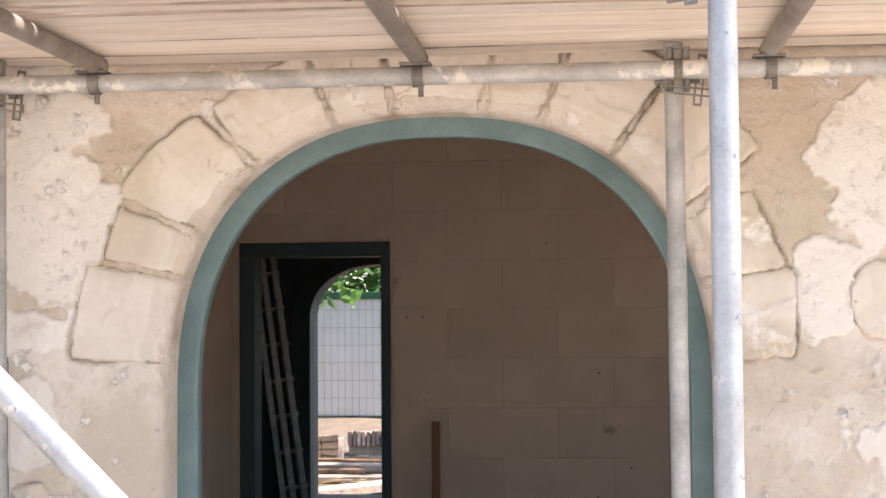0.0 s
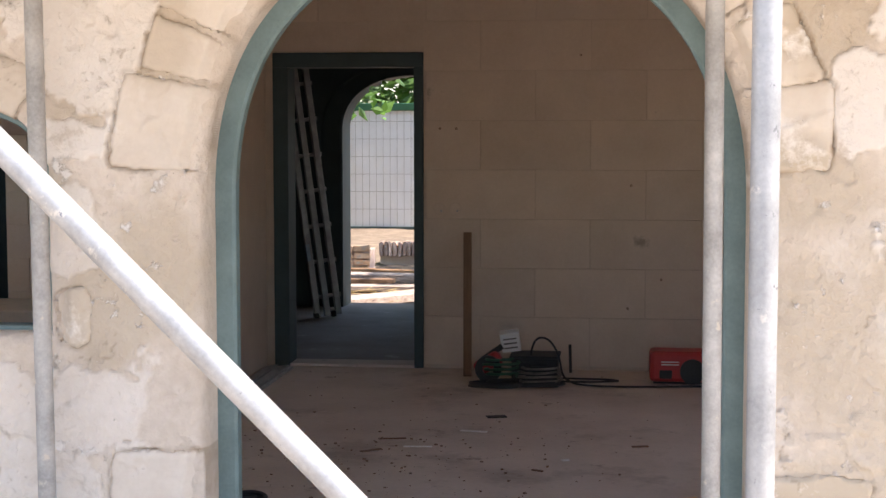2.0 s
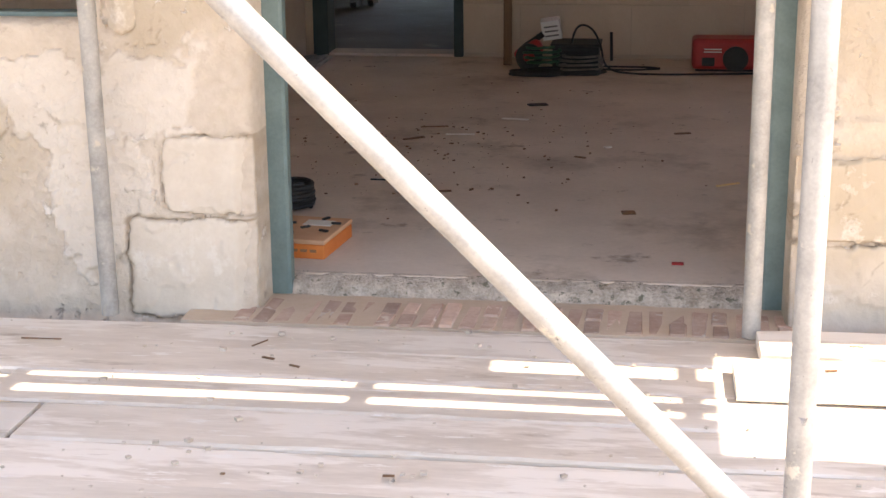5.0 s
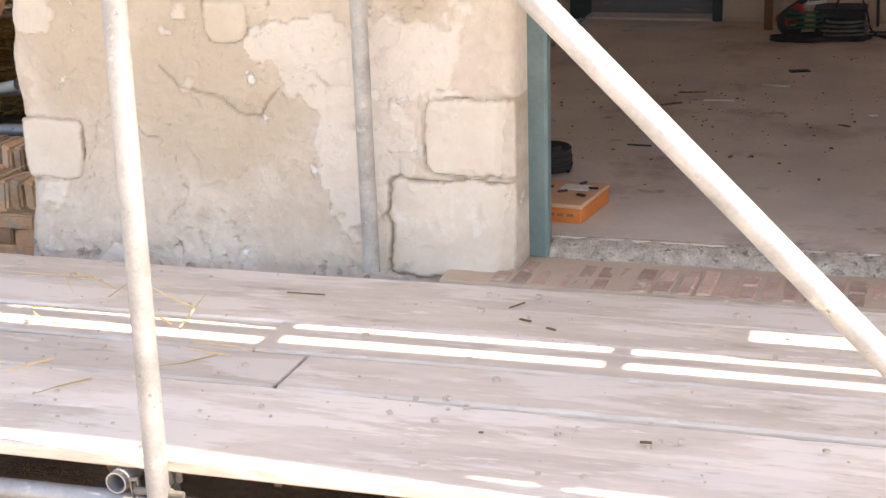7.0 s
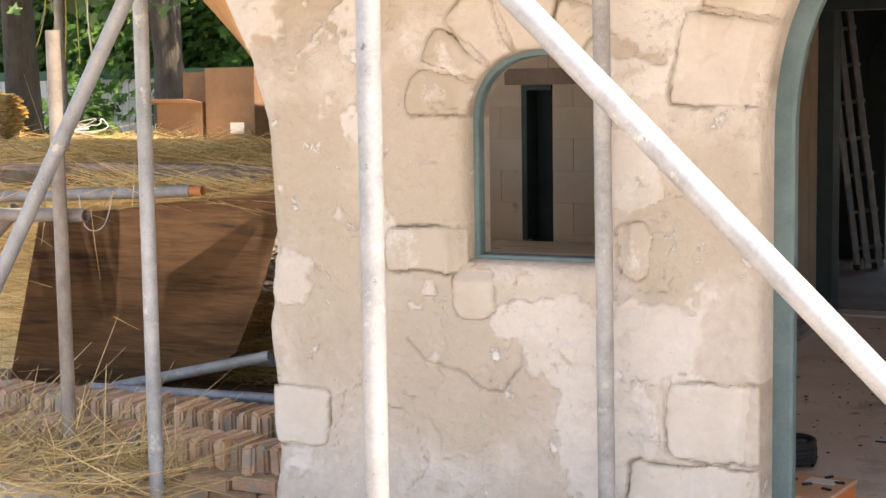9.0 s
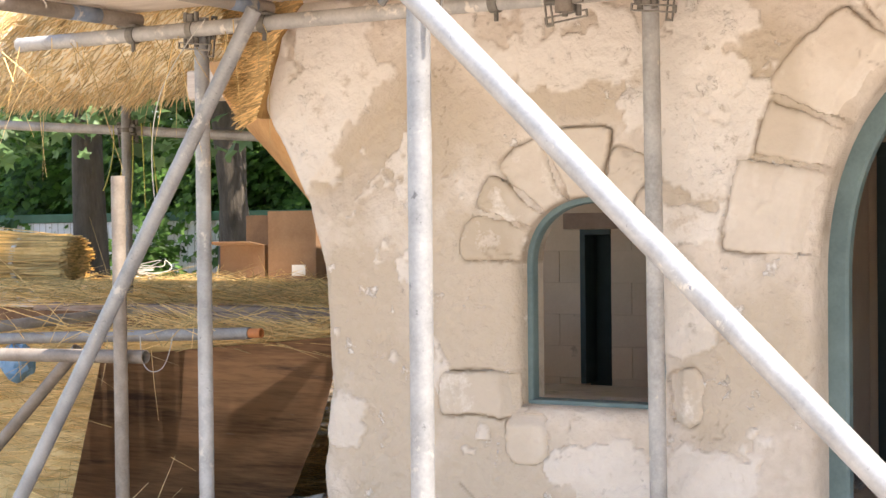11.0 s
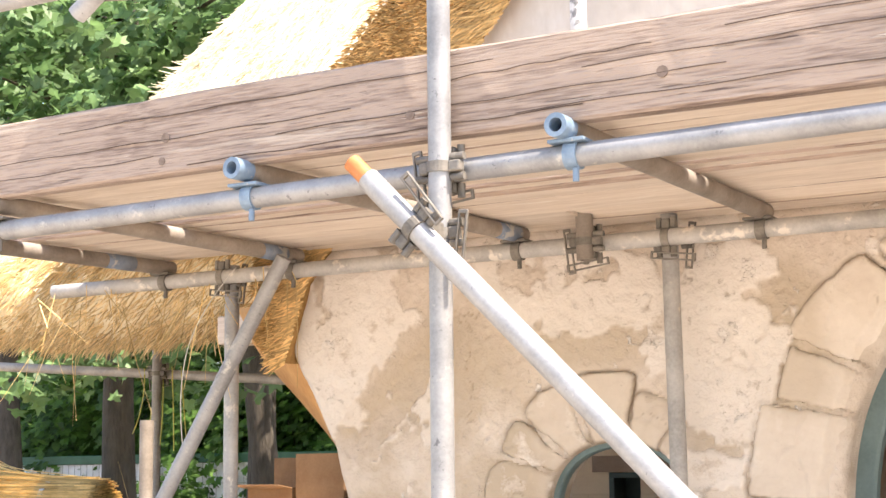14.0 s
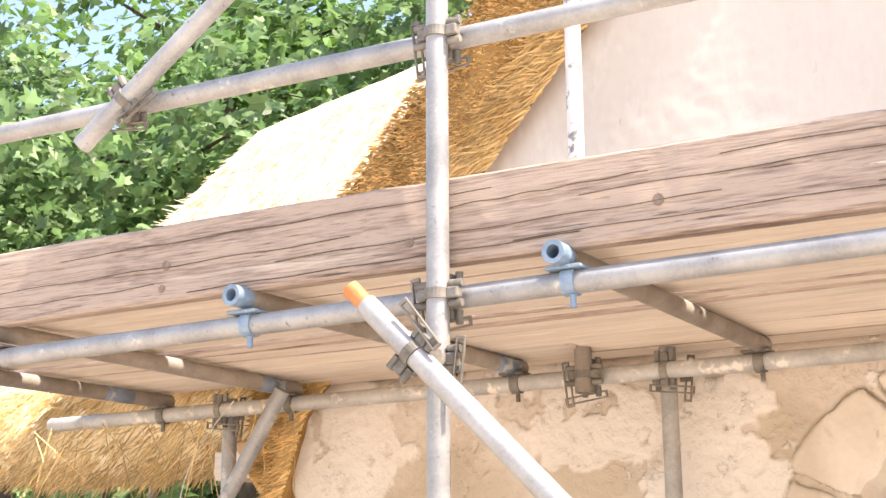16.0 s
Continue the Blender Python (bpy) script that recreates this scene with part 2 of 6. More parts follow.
ROUGH = material("broken_concrete", (0.27, 0.22, 0.175), (0.63, 0.555, 0.475), 26, 120, 0.97, bump=1.0, depth=0.012, grain=0.6, spots=(0.17, 0.16, 0.12), spot_scale=40, spot_at=0.58)
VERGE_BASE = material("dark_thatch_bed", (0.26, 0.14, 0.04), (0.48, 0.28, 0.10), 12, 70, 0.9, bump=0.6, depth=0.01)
KNOT_SOFT = material("knot_wood", (0.16, 0.115, 0.09), (0.34, 0.26, 0.21), 40, 120, 0.9, bump=0.4)
# unseen upper deck tops, darkened so less sun bounces onto the gable
DECK_TOP = material("low_bounce_board_top", (0.24, 0.20, 0.165), (0.44, 0.385, 0.33), 5, 30, 0.9, bump=0.3, depth=0.004, stretch=(0.5, 5, 5), vary=0.1, grain=0.7)
# unseen ground before the house, paled to throw light under the deck
BOUNCE_GROUND = material("pale_bounce_ground", (0.40, 0.34, 0.27), (0.56, 0.49, 0.41), 3, 40, 0.95, bump=0.4, depth=0.01, spots=(0.3, 0.25, 0.19), spot_scale=6, spot_at=0.64)
# ---- builders ----
def link_mesh(name, bm, mat, parent=None, label="", smooth=False):
    me = bpy.data.meshes.new(name)
    bm.to_mesh(me)
    bm.free()
    return from_mesh(name, me, mat, parent, label, smooth)


def from_mesh(name, me, mat, parent=None, label="", smooth=False):
    if mat and not me.materials:
        me.materials.append(mat)
    if smooth:
        me.polygons.foreach_set("use_smooth", [True] * len(me.polygons))
    ob = new(name, me)
    if parent:
        ob.parent = parent
    if label:
        ob["label"] = label
    return ob


def part(name, bm, mat, parent, label="", smooth=False):
    return link_mesh(name, bm, mat, parent, label, smooth)


def thing(name, label, category, group="", at=(0, 0, 0)):
    ob = new(name)
    ob.location = at
    ob.empty_display_size = 0.1
    return tagged(ob, label, category, group)


def add_box(bm, x0, x1, y0, y1, z0, z1, bevel=0.0, m=None):
    r = bmesh.ops.create_cube(bm, size=1)
    vs = r["verts"]
    mm = Matrix.Translation(((x0 + x1) / 2, (y0 + y1) / 2, (z0 + z1) / 2)) @ Matrix.Diagonal((x1 - x0, y1 - y0, z1 - z0, 1))
    bmesh.ops.transform(bm, matrix=(m @ mm) if m else mm, verts=vs)
    if bevel:
        es = list({e for v in vs for e in v.link_edges})
        bmesh.ops.bevel(bm, geom=es, offset=bevel, segments=2, profile=0.5, affect="EDGES")
    return bm


def box(*a, **k):
    return add_box(bmesh.new(), *a, **k)


def rod_mesh(bm, p0, p1, r, inner=0.0, seg=18):
    """A straight tube with walls of its own where inner is given, else a solid rod."""
    p0, p1 = Vector(p0), Vector(p1)
    q = (p1 - p0).to_track_quat("Z", "Y")
    def ring(p, rad):
        return [bm.verts.new(p + q @ Vector((rad * math.cos(2 * math.pi * k / seg), rad * math.sin(2 * math.pi * k / seg), 0))) for k in range(seg)]
    a, b = ring(p0, r), ring(p1, r)
    n = range(seg)
    for k in n:
        bm.faces.new((a[k], a[k - 1], b[k - 1], b[k])[::-1])
    if inner:
        c, d = ring(p0, inner), ring(p1, inner)
        for k in n:
            bm.faces.new((c[k], c[k - 1], d[k - 1], d[k]))
            bm.faces.new((a[k], a[k - 1], c[k - 1], c[k]))
            bm.faces.new((b[k], b[k - 1], d[k - 1], d[k])[::-1])
    else:
        bm.faces.new(a[::-1])
        bm.faces.new(b)
    return bm


def curve_rod(name, pts, r, mat, parent=None, label="", cyclic=False):
    cu = bpy.data.curves.new(name, "CURVE")
    cu.dimensions, cu.bevel_depth, cu.bevel_resolution, cu.resolution_u = "3D", r, 2, 6
    sp = cu.splines.new("NURBS")
    sp.points.add(len(pts) - 1)
    for p, c in zip(sp.points, pts):
        p.co = (*c, 1)
    sp.order_u, sp.use_endpoint_u, sp.use_cyclic_u = 3, True, cyclic
    ob = new("tmp", cu)
    me = bpy.data.meshes.new_from_object(ob.evaluated_get(bpy.context.evaluated_depsgraph_get()))
    bpy.data.objects.remove(ob)
    bpy.data.curves.remove(cu)
    me.materials.clear()
    return from_mesh(name, me, mat, parent, label, True)


RNG = np.random.default_rng(7)
TABLE = RNG.random((256, 256))


def vnoise(x, z, size, seed=0):
    """Smooth noise from 0 to 1 with cells of that size, for arrays."""
    x, z = np.asarray(x) / size + 31.7 * seed, np.asarray(z) / size + 17.3 * seed
    i, j = np.floor(x).astype(int), np.floor(z).astype(int)
    u, v = x - i, z - j
    u, v = u * u * (3 - 2 * u), v * v * (3 - 2 * v)
    g = lambda a, b: TABLE[a % 256, b % 256]
    return (g(i, j) * (1 - u) + g(i + 1, j) * u) * (1 - v) + (g(i, j + 1) * (1 - u) + g(i + 1, j + 1) * u) * v


def fbm(x, z, size, octaves=4, seed=0):
    out, amp, tot = 0, 1.0, 0
    for k in range(octaves):
        out = out + amp * vnoise(x, z, size / 2 ** k, seed + k)
        tot += amp
        amp *= 0.55
    return out / tot


def rbox(x, z, x0, x1, z0, z1, r):
    """Signed distance to a rectangle with round corners."""
    dx, dz = np.abs(x - (x0 + x1) / 2) - (x1 - x0) / 2 + r, np.abs(z - (z0 + z1) / 2) - (z1 - z0) / 2 + r
    return np.hypot(np.maximum(dx, 0), np.maximum(dz, 0)) + np.minimum(np.maximum(dx, dz), 0) - r


def skin(x0, x1, z0, z1, step, inside, front, back, both=False):
    """A sheet in the x-z plane where inside() is negative, its rim laid on the outline; front() gives y; the rim runs back to y = back."""
    nx, nz = int(round((x1 - x0) / step)) + 1, int(round((z1 - z0) / step)) + 1
    X, Z = np.meshgrid(np.linspace(x0, x1, nx), np.linspace(z0, z1, nz))
    X, Z = X.ravel().copy(), Z.ravel().copy()
    e = step * 0.2
    for _ in range(2):
        d = inside(X, Z)
        gx, gz = (inside(X + e, Z) - d) / e, (inside(X, Z + e) - d) / e
        g2 = np.maximum(gx * gx + gz * gz, 0.05)
        near = np.abs(d) < 0.72 * step
        X, Z = np.where(near, X - d * gx / g2, X), np.where(near, Z - d * gz / g2, Z)
    d = inside(X, Z)
    ok = d < 0.25 * step
    idx = np.arange(nx * nz).reshape(nz, nx)
    q = np.stack([idx[:-1, :-1], idx[:-1, 1:], idx[1:, 1:], idx[1:, :-1]], -1).reshape(-1, 4)
    q = q[ok[q].all(1)]
    used = np.unique(q)
    ren = np.full(nx * nz, -1)
    ren[used] = np.arange(len(used))
    q = ren[q]
    X, Z = X[used], Z[used]
    n = len(used)
    Y = front(X, Z, inside(X, Z))
    verts = [np.stack([X, Y, Z], 1)]
    faces = [q]
    ed = np.concatenate([q[:, [0, 1]], q[:, [1, 2]], q[:, [2, 3]], q[:, [3, 0]]])
    key = np.sort(ed, 1)
    _, inv, cnt = np.unique(key[:, 0] * (n + 1) + key[:, 1], return_inverse=True, return_counts=True)
    rim = ed[cnt[inv.ravel()] == 1]
    verts.append(np.stack([X, np.full(n, back), Z], 1))
    faces.append(np.stack([rim[:, 1], rim[:, 0], rim[:, 0] + n, rim[:, 1] + n], 1))
    if both:
        faces.append(q[:, ::-1] + n)
    me = bpy.data.meshes.new("skin")
    v, f = np.concatenate(verts), np.concatenate(faces)
    keepv = np.unique(f)
    r2 = np.full(len(v), -1)
    r2[keepv] = np.arange(len(keepv))
    me.from_pydata(v[keepv].tolist(), [], r2[f].tolist())
    me.polygons.foreach_set("use_smooth", [True] * len(me.polygons))
    me.set_sharp_from_angle(angle=radians(50))
    return me
# ---- house ----
WALL_Y, ARCH_X, ARCH_W, SPRING, RISE = 4.065, -0.378, 0.724, 1.15, 0.758
WIN_X, WIN_W, WIN_Z0, WIN_SPRING, WIN_RISE = -1.765, 0.222, 0.805, 1.215, 0.205
FLOOR_Z = 0.045


def arch_ratio(x, z, cx, w, spring, rise, n):
    u, v = np.abs(x - cx) / w, np.maximum(z - spring, 0) / rise
    return (u ** n + v ** n) ** (1 / n)


def arch_gap(x, z):
    """Distance outward from the doorway's outline, negative within."""
    return (arch_ratio(x, z, ARCH_X, ARCH_W, SPRING, RISE, 2.35) - 1) * ARCH_W


def win_gap(x, z):
    d = (arch_ratio(x, z, WIN_X, WIN_W, WIN_SPRING, WIN_RISE, 2.2) - 1) * WIN_W
    return np.maximum(d, WIN_Z0 - z)


def win_gap_right(x, z):
    return win_gap(2 * ARCH_X - x, z)


def left_edge(z):
    """The wall's outer edge, flaring out below the thatch."""
    f = np.clip((z - 1.2) / 0.62, 0, 1)
    return -2.672 - 0.235 * f * f * (3 - 2 * f) + 0.010 * np.sin(z * 9) + 0.02 * (vnoise(z, 0 * z, 0.13, 4) - 0.5)


def gable(x):
    return 1.92 + 1.155 * (x + 2.90)


def wall_inside(x, z):
    d = np.maximum(-arch_gap(x, z), np.maximum(-win_gap(x, z), -win_gap_right(x, z)))
    d = np.maximum(d, left_edge(z) - x)
    top = (z - np.minimum(gable(x), gable(2 * ARCH_X - x)) - 0.15) * 0.66
    return np.maximum(d, top)


STONES = []


def voussoir(around, a0, a1, deep, lean0=0.0, lean1=0.0, grow=0.0, round_=0.012):
    """A wedge stone between two bearings in degrees from the left spring; lean: how far a joint swings by its outer end; grow: added depth towards the second joint."""
    STONES.append((around, a0, a1, deep, lean0, lean1, grow, round_))


def block(x0, x1, z0, z1, r=0.03):
    STONES.append(("block", x0, x1, z0, z1, r))


for row in ((7, 25, 0.262, -0.5, -3.5, -0.01), (25.5, 34.3, 0.215, -3, -2.5, 0.0), (34.8, 52, 0.235, -2, -2, -0.03, 0.035), (52.5, 69.5, 0.175, 0, 0, 0.02), (70, 81.5, 0.21), (82, 99.5, 0.2),
            (100, 111, 0.2), (111.5, 126, 0.26), (126.5, 143, 0.27), (143.5, 156.5, 0.20, 3, 3, 0.01), (157, 172.5, 0.235, 3, 1.5, -0.03)):
    voussoir("arch", *row)
for x0, x1, z0, z1, r in ((-1.472, -1.06, -0.03, 0.255, 0.02), (-1.372, -1.06, 0.266, 0.492, 0.05), (-1.525, -1.418, 0.768, 0.927, 0.03), (0.30, 0.69, -0.03, 0.228, 0.02),
                          (0.30, 0.665, 0.238, 0.462, 0.03), (0.685, 0.98, 1.30, 1.50, 0.075), (-2.257, -1.962, 0.768, 0.903, 0.035), (-2.027, -1.895, 0.636, 0.79, 0.035),
                          (-2.69, -2.464, 0.205, 0.388, 0.025), (0.70, 0.95, 0.60, 0.72, 0.03)):
    block(x0, x1, z0, z1, r)
for row in ((4, 30, 0.205, -2, -6, -0.02, 0.05), (31, 46, 0.19, -6, -2, 0.0, 0.035), (47, 70, 0.20, -2, 0, 0.02, 0.03), (71, 102, 0.22, 0, 0, 0, 0.02), (103, 127, 0.16, 0, 2, 0, 0.02)):
    voussoir("win", *row)


def stone_sd(s, x, z):
    """Signed distance to a stone's outline, uneven along its sides."""
    uneven = 0.016 * (fbm(x, z, 0.10, 4, 5) - 0.5) + 0.012 * (fbm(x, z, 0.028, 2, 6) - 0.5)
    if s[0] == "block":
        d = rbox(x, z, s[1], s[2], s[3], s[4], s[5]) + uneven * 1.4
        return np.maximum(d, np.maximum(0.006 - np.minimum(arch_gap(x, z), win_gap(x, z)), left_edge(z) + 0.004 - x))
    cx, cz, size = (ARCH_X, SPRING, 0.74) if s[0] == "arch" else (WIN_X, WIN_SPRING, 0.23)
    gap = arch_gap(x, z) if s[0] == "arch" else win_gap(x, z)
    u = np.degrees(np.arctan2(z - cz, -(x - cx)))
    r = np.hypot(x - cx, z - cz)
    out = np.clip(gap / s[3], 0, 1.2)
    a0, a1 = s[1] + s[4] * out, s[2] + s[5] * out
    deep = s[3] + s[6] * np.clip((u - a0) / (a1 - a0), 0, 1)
    du = (np.abs(u - (a0 + a1) / 2) - (a1 - a0) / 2) * np.pi / 180 * np.maximum(r, size * 0.9) + 0.003
    near, far = -gap, gap - deep
    rr = s[7]
    a, b = du + rr, far + rr
    d = np.hypot(np.maximum(a, 0), np.maximum(b, 0)) + np.minimum(np.maximum(a, b), 0) - rr
    return np.maximum(d + uneven * np.clip(gap / 0.03, 0, 1), near)


def stone_box(s):
    """The stone's bounds in x and z."""
    if s[0] == "block":
        return s[1] - 0.03, s[2] + 0.03, s[3] - 0.03, s[4] + 0.03
    if s[0] == "arch":
        x0, x1, z0, z1 = ARCH_X - 1.15, ARCH_X + 1.15, SPRING - 0.1, SPRING + 1.15
    else:
        x0, x1, z0, z1 = WIN_X - 0.5, WIN_X + 0.5, WIN_SPRING - 0.1, WIN_SPRING + 0.5
    X, Z = np.meshgrid(np.arange(x0, x1, 0.015), np.arange(z0, z1, 0.015))
    hit = stone_sd(s, X, Z) < 0.012
    return X[hit].min() - 0.02, X[hit].max() + 0.02, Z[hit].min() - 0.02, Z[hit].max() + 0.02


BOXES = [stone_box(s) for s in STONES]


def stone_reach(x, z):
    """Distance to the nearest stone, 0.2 where none is close."""
    out = np.full(np.shape(x), 0.2)
    for s, (x0, x1, z0, z1) in zip(STONES, BOXES):
        k = (x > x0 - 0.06) & (x < x1 + 0.06) & (z > z0 - 0.06) & (z < z1 + 0.06)
        if k.any():
            out[k] = np.minimum(out[k], stone_sd(s, x[k], z[k]))
    return out


def ovals(x, z, rows):
    """How far inside the nearest of several ovals a place lies, in parts of its radius."""
    return np.max([1 - np.hypot((x - cx) / rx, (z - cz) / rz) for cx, cz, rx, rz in rows], axis=0)


PALE = ((-2.80, 1.80, 0.36, 0.36), (-2.05, 1.95, 0.30, 0.20), (-1.74, 1.90, 0.22, 0.15), (-1.43, 1.76, 0.19, 0.33), (-1.50, 1.33, 0.13, 0.06), (0.80, 1.78, 0.18, 0.22),
        (0.62, 1.44, 0.09, 0.13), (-1.56, 0.36, 0.13, 0.27), (-1.70, 0.58, 0.16, 0.13), (-1.42, 0.60, 0.13, 0.12), (-1.47, 1.10, 0.09, 0.14), (0.86, 1.0, 0.10, 0.16))
# the wide oval at (0.75, 0.75) is shade in colour, dimming the right wall
TAN = ((-2.52, 1.15, 0.20, 0.42), (0.75, 0.75, 0.45, 0.6), (-2.16, 1.30, 0.24, 0.26), (-1.38, 0.88, 0.16, 0.2), (-1.62, 1.15, 0.2, 0.2), (0.62, 0.80, 0.3, 0.25), (-2.28, 1.62, 0.30, 0.26), (-2.12, 1.02, 0.26, 0.34), (-1.80, 1.72, 0.22, 0.13), (-1.45, 1.40, 0.14, 0.11), (-2.05, 0.50, 0.34, 0.30), (-1.22, 1.72, 0.14, 0.34), (0.52, 1.74, 0.16, 0.34),
       (0.50, 1.20, 0.30, 0.16), (-1.22, 1.00, 0.14, 0.22), (-2.45, 0.75, 0.22, 0.40), (0.70, 0.40, 0.40, 0.30))
STRIPE = ((-2.31, 1.815), (-2.65, 1.50))
CRACK = ((-2.19, 0.56), (-2.12, 0.50), (-2.01, 0.48), (-1.93, 0.425), (-1.87, 0.42), (-1.81, 0.50))


def coat_field(x, z):
    """Above zero where the pale top coat still sits on the wall."""
    n = fbm(x, z, 0.16, 5, 3) - 0.5
    scraps = (fbm(x, z, 0.22, 5, 51) - 0.71) * 3.0
    high = (z - 2.15) * 2
    return np.maximum(np.maximum(np.clip(ovals(x, z, PALE), -0.5, 0.45) + 1.7 * n, scraps), np.minimum(high, 0.4) + 0.6 * n)


def tan_field(x, z):
    soft = np.clip((ovals(x, z, TAN) + 0.9 * (fbm(x, z, 0.2, 4, 44) - 0.5)) / 0.4, 0, 1)
    groove = np.clip(1.5 - line_gap(x + 0.01, z + 0.01, STRIPE) / 0.045, 0, 1) * 0.7
    return np.maximum(0.66 * soft, groove) * np.clip((2.2 - z) / 0.2, 0, 1)


def line_gap(x, z, pts):
    d = np.full(np.shape(x), 9.0)
    for (xa, za), (xb, zb) in zip(pts, pts[1:]):
        t = np.clip(((x - xa) * (xb - xa) + (z - za) * (zb - za)) / ((xb - xa) ** 2 + (zb - za) ** 2), 0, 1)
        d = np.minimum(d, np.hypot(x - xa - t * (xb - xa), z - za - t * (zb - za)))
    return d


def crack_field(x, z):
    """0 to 1: hair cracks here and there, and the long one below the window."""
    n = fbm(x, z, 0.3, 5, 61)
    fine = np.exp(-((n - 0.5) / 0.0045) ** 2) * np.clip((vnoise(x, z, 0.22, 63) - 0.62) / 0.1, 0, 1) * (z < 2.05)
    wob = 0.02 * (fbm(x, z, 0.06, 3, 64) - 0.5)
    return np.maximum(fine, np.clip(1.3 - np.abs(line_gap(x + wob, z - wob, CRACK)) / 0.005, 0, 1))


def joint_field(x, z, reach):
    """0 to 1 in the open joint round the stones, here wide, there nearly closed."""
    width = 0.002 + 0.0055 * fbm(x, z, 0.07, 3, 71)
    strength = np.clip((fbm(x, z, 0.14, 3, 72) - 0.34) / 0.25, 0.08, 1)
    return strength * np.clip(1.5 - np.abs(reach - 0.002) / width, 0, 1)


def wall_base(x, z):
    return WALL_Y - 0.022 * (fbm(x, z, 0.9, 2, 1) - 0.5) - 0.075 * np.clip((0.30 - z) / 0.6, 0, 1) ** 2


def wall_front(x, z, d):
    y0 = wall_base(x, z)
    low = np.clip((0.95 - z) / 0.5, 0, 1)
    calm = 1 - 0.75 * np.clip((z - 2.1) / 0.3, 0, 1)
    y = y0 - 0.012 * calm * (fbm(x, z, 0.13, 4, 2) - 0.5) - 0.003 * (vnoise(x, z, 0.025, 9) - 0.5)
    y = y - 0.020 * (0.25 + 0.75 * low) * calm * (fbm(x * 0.55, z, 0.045, 3, 19) - 0.5) * np.clip((fbm(x, z, 0.3, 2, 18) - 0.36) / 0.2, 0, 1)
    coat = coat_field(x, z)
    y = y - 0.007 * calm * np.clip(coat / 0.03, 0, 1) + 0.003 * np.exp(-(coat / 0.03) ** 2)
    shelf = fbm(x, z, 0.4, 5, 33)
    y = y - 0.007 * low * np.clip((shelf - 0.5) / 0.012, 0, 1)
    y = y + 0.005 * np.clip((fbm(x, z, 0.06, 3, 12) - 0.74) / 0.05, 0, 1) * calm
    y = y - 0.014 * np.clip((0.10 - z) / 0.08, 0, 1) * fbm(x, z, 0.05, 3, 15)
    s = (x + 2.349) * 0.746 - (z - 1.885) * 0.666 + 0.012 * (fbm(x, z, 0.12, 3, 25) - 0.5)
    y = y + 0.045 * np.clip(s / 0.045, 0, 1) * np.clip(1 - (s - 0.09) / 0.4, 0, 1) * np.clip((z - 1.38) / 0.15, 0, 1) * np.clip((-2.18 - x) / 0.12, 0, 1) * np.clip((x + 2.76) / 0.08, 0, 1)
    y = y + 0.006 * crack_field(x, z)
    reach = stone_reach(x, z)
    y = y + 0.010 * joint_field(x, z, reach) + 0.016 * (reach < -0.004)
    r = 0.045
    t = np.clip((r + d) / r, 0, 1)
    return y + r * (1 - np.sqrt(np.maximum(1 - t * t, 0)))


def weather(me, tan_more=0.0, coat_less=1.0):
    """Store the wear of the wall at each vertex: bare tan undercoat, which also dims the right side, pale top coat,
    dirt in the joints.
    """
    co = np.empty(len(me.vertices) * 3)
    me.vertices.foreach_get("co", co)
    x, z = co[0::3], co[2::3]
    reach = stone_reach(x, z)
    dirt = np.clip(0.7 * joint_field(x, z, reach) + 0.6 * crack_field(x, z), 0, 0.75)
    coat_less = coat_less * (0.62 + 0.38 * np.clip((z - 0.8) / 0.5, 0, 1)) * (1 - 0.6 * np.clip((z - 2.05) / 0.1, 0, 1))
    coat = 0.85 * coat_less * np.clip(coat_field(x, z) / 0.05, 0, 1) * (0.75 + 0.5 * (fbm(x, z, 0.12, 3, 81) - 0.2))
    for name, val in (("tan", np.clip(tan_field(x, z) + tan_more, 0, 1)), ("coat", np.clip(coat, 0, 0.9)), ("dirt", dirt)):
        me.attributes.new(name, "FLOAT", "POINT").data.foreach_set("value", val.astype(np.float32))
    return me


SPLIT = 2.072
wall = from_mesh("wall_front", weather(skin(-3.0, 1.9, -0.45, SPLIT, 0.0065, lambda x, z: np.maximum(wall_inside(x, z), z - SPLIT), wall_front, 4.25, both=True)), PLASTER)
tagged(wall, "flaking cream lime plaster house front with arched doorway", "wall", kind="structure")
upper = from_mesh("wall_gable", skin(-3.0, 1.9, SPLIT, 4.95, 0.013, lambda x, z: np.maximum(wall_inside(x, z), SPLIT - z), wall_front, 4.25, both=True), GABLE)
tagged(upper, "pale lime plaster gable above the scaffold deck", "wall", kind="structure")


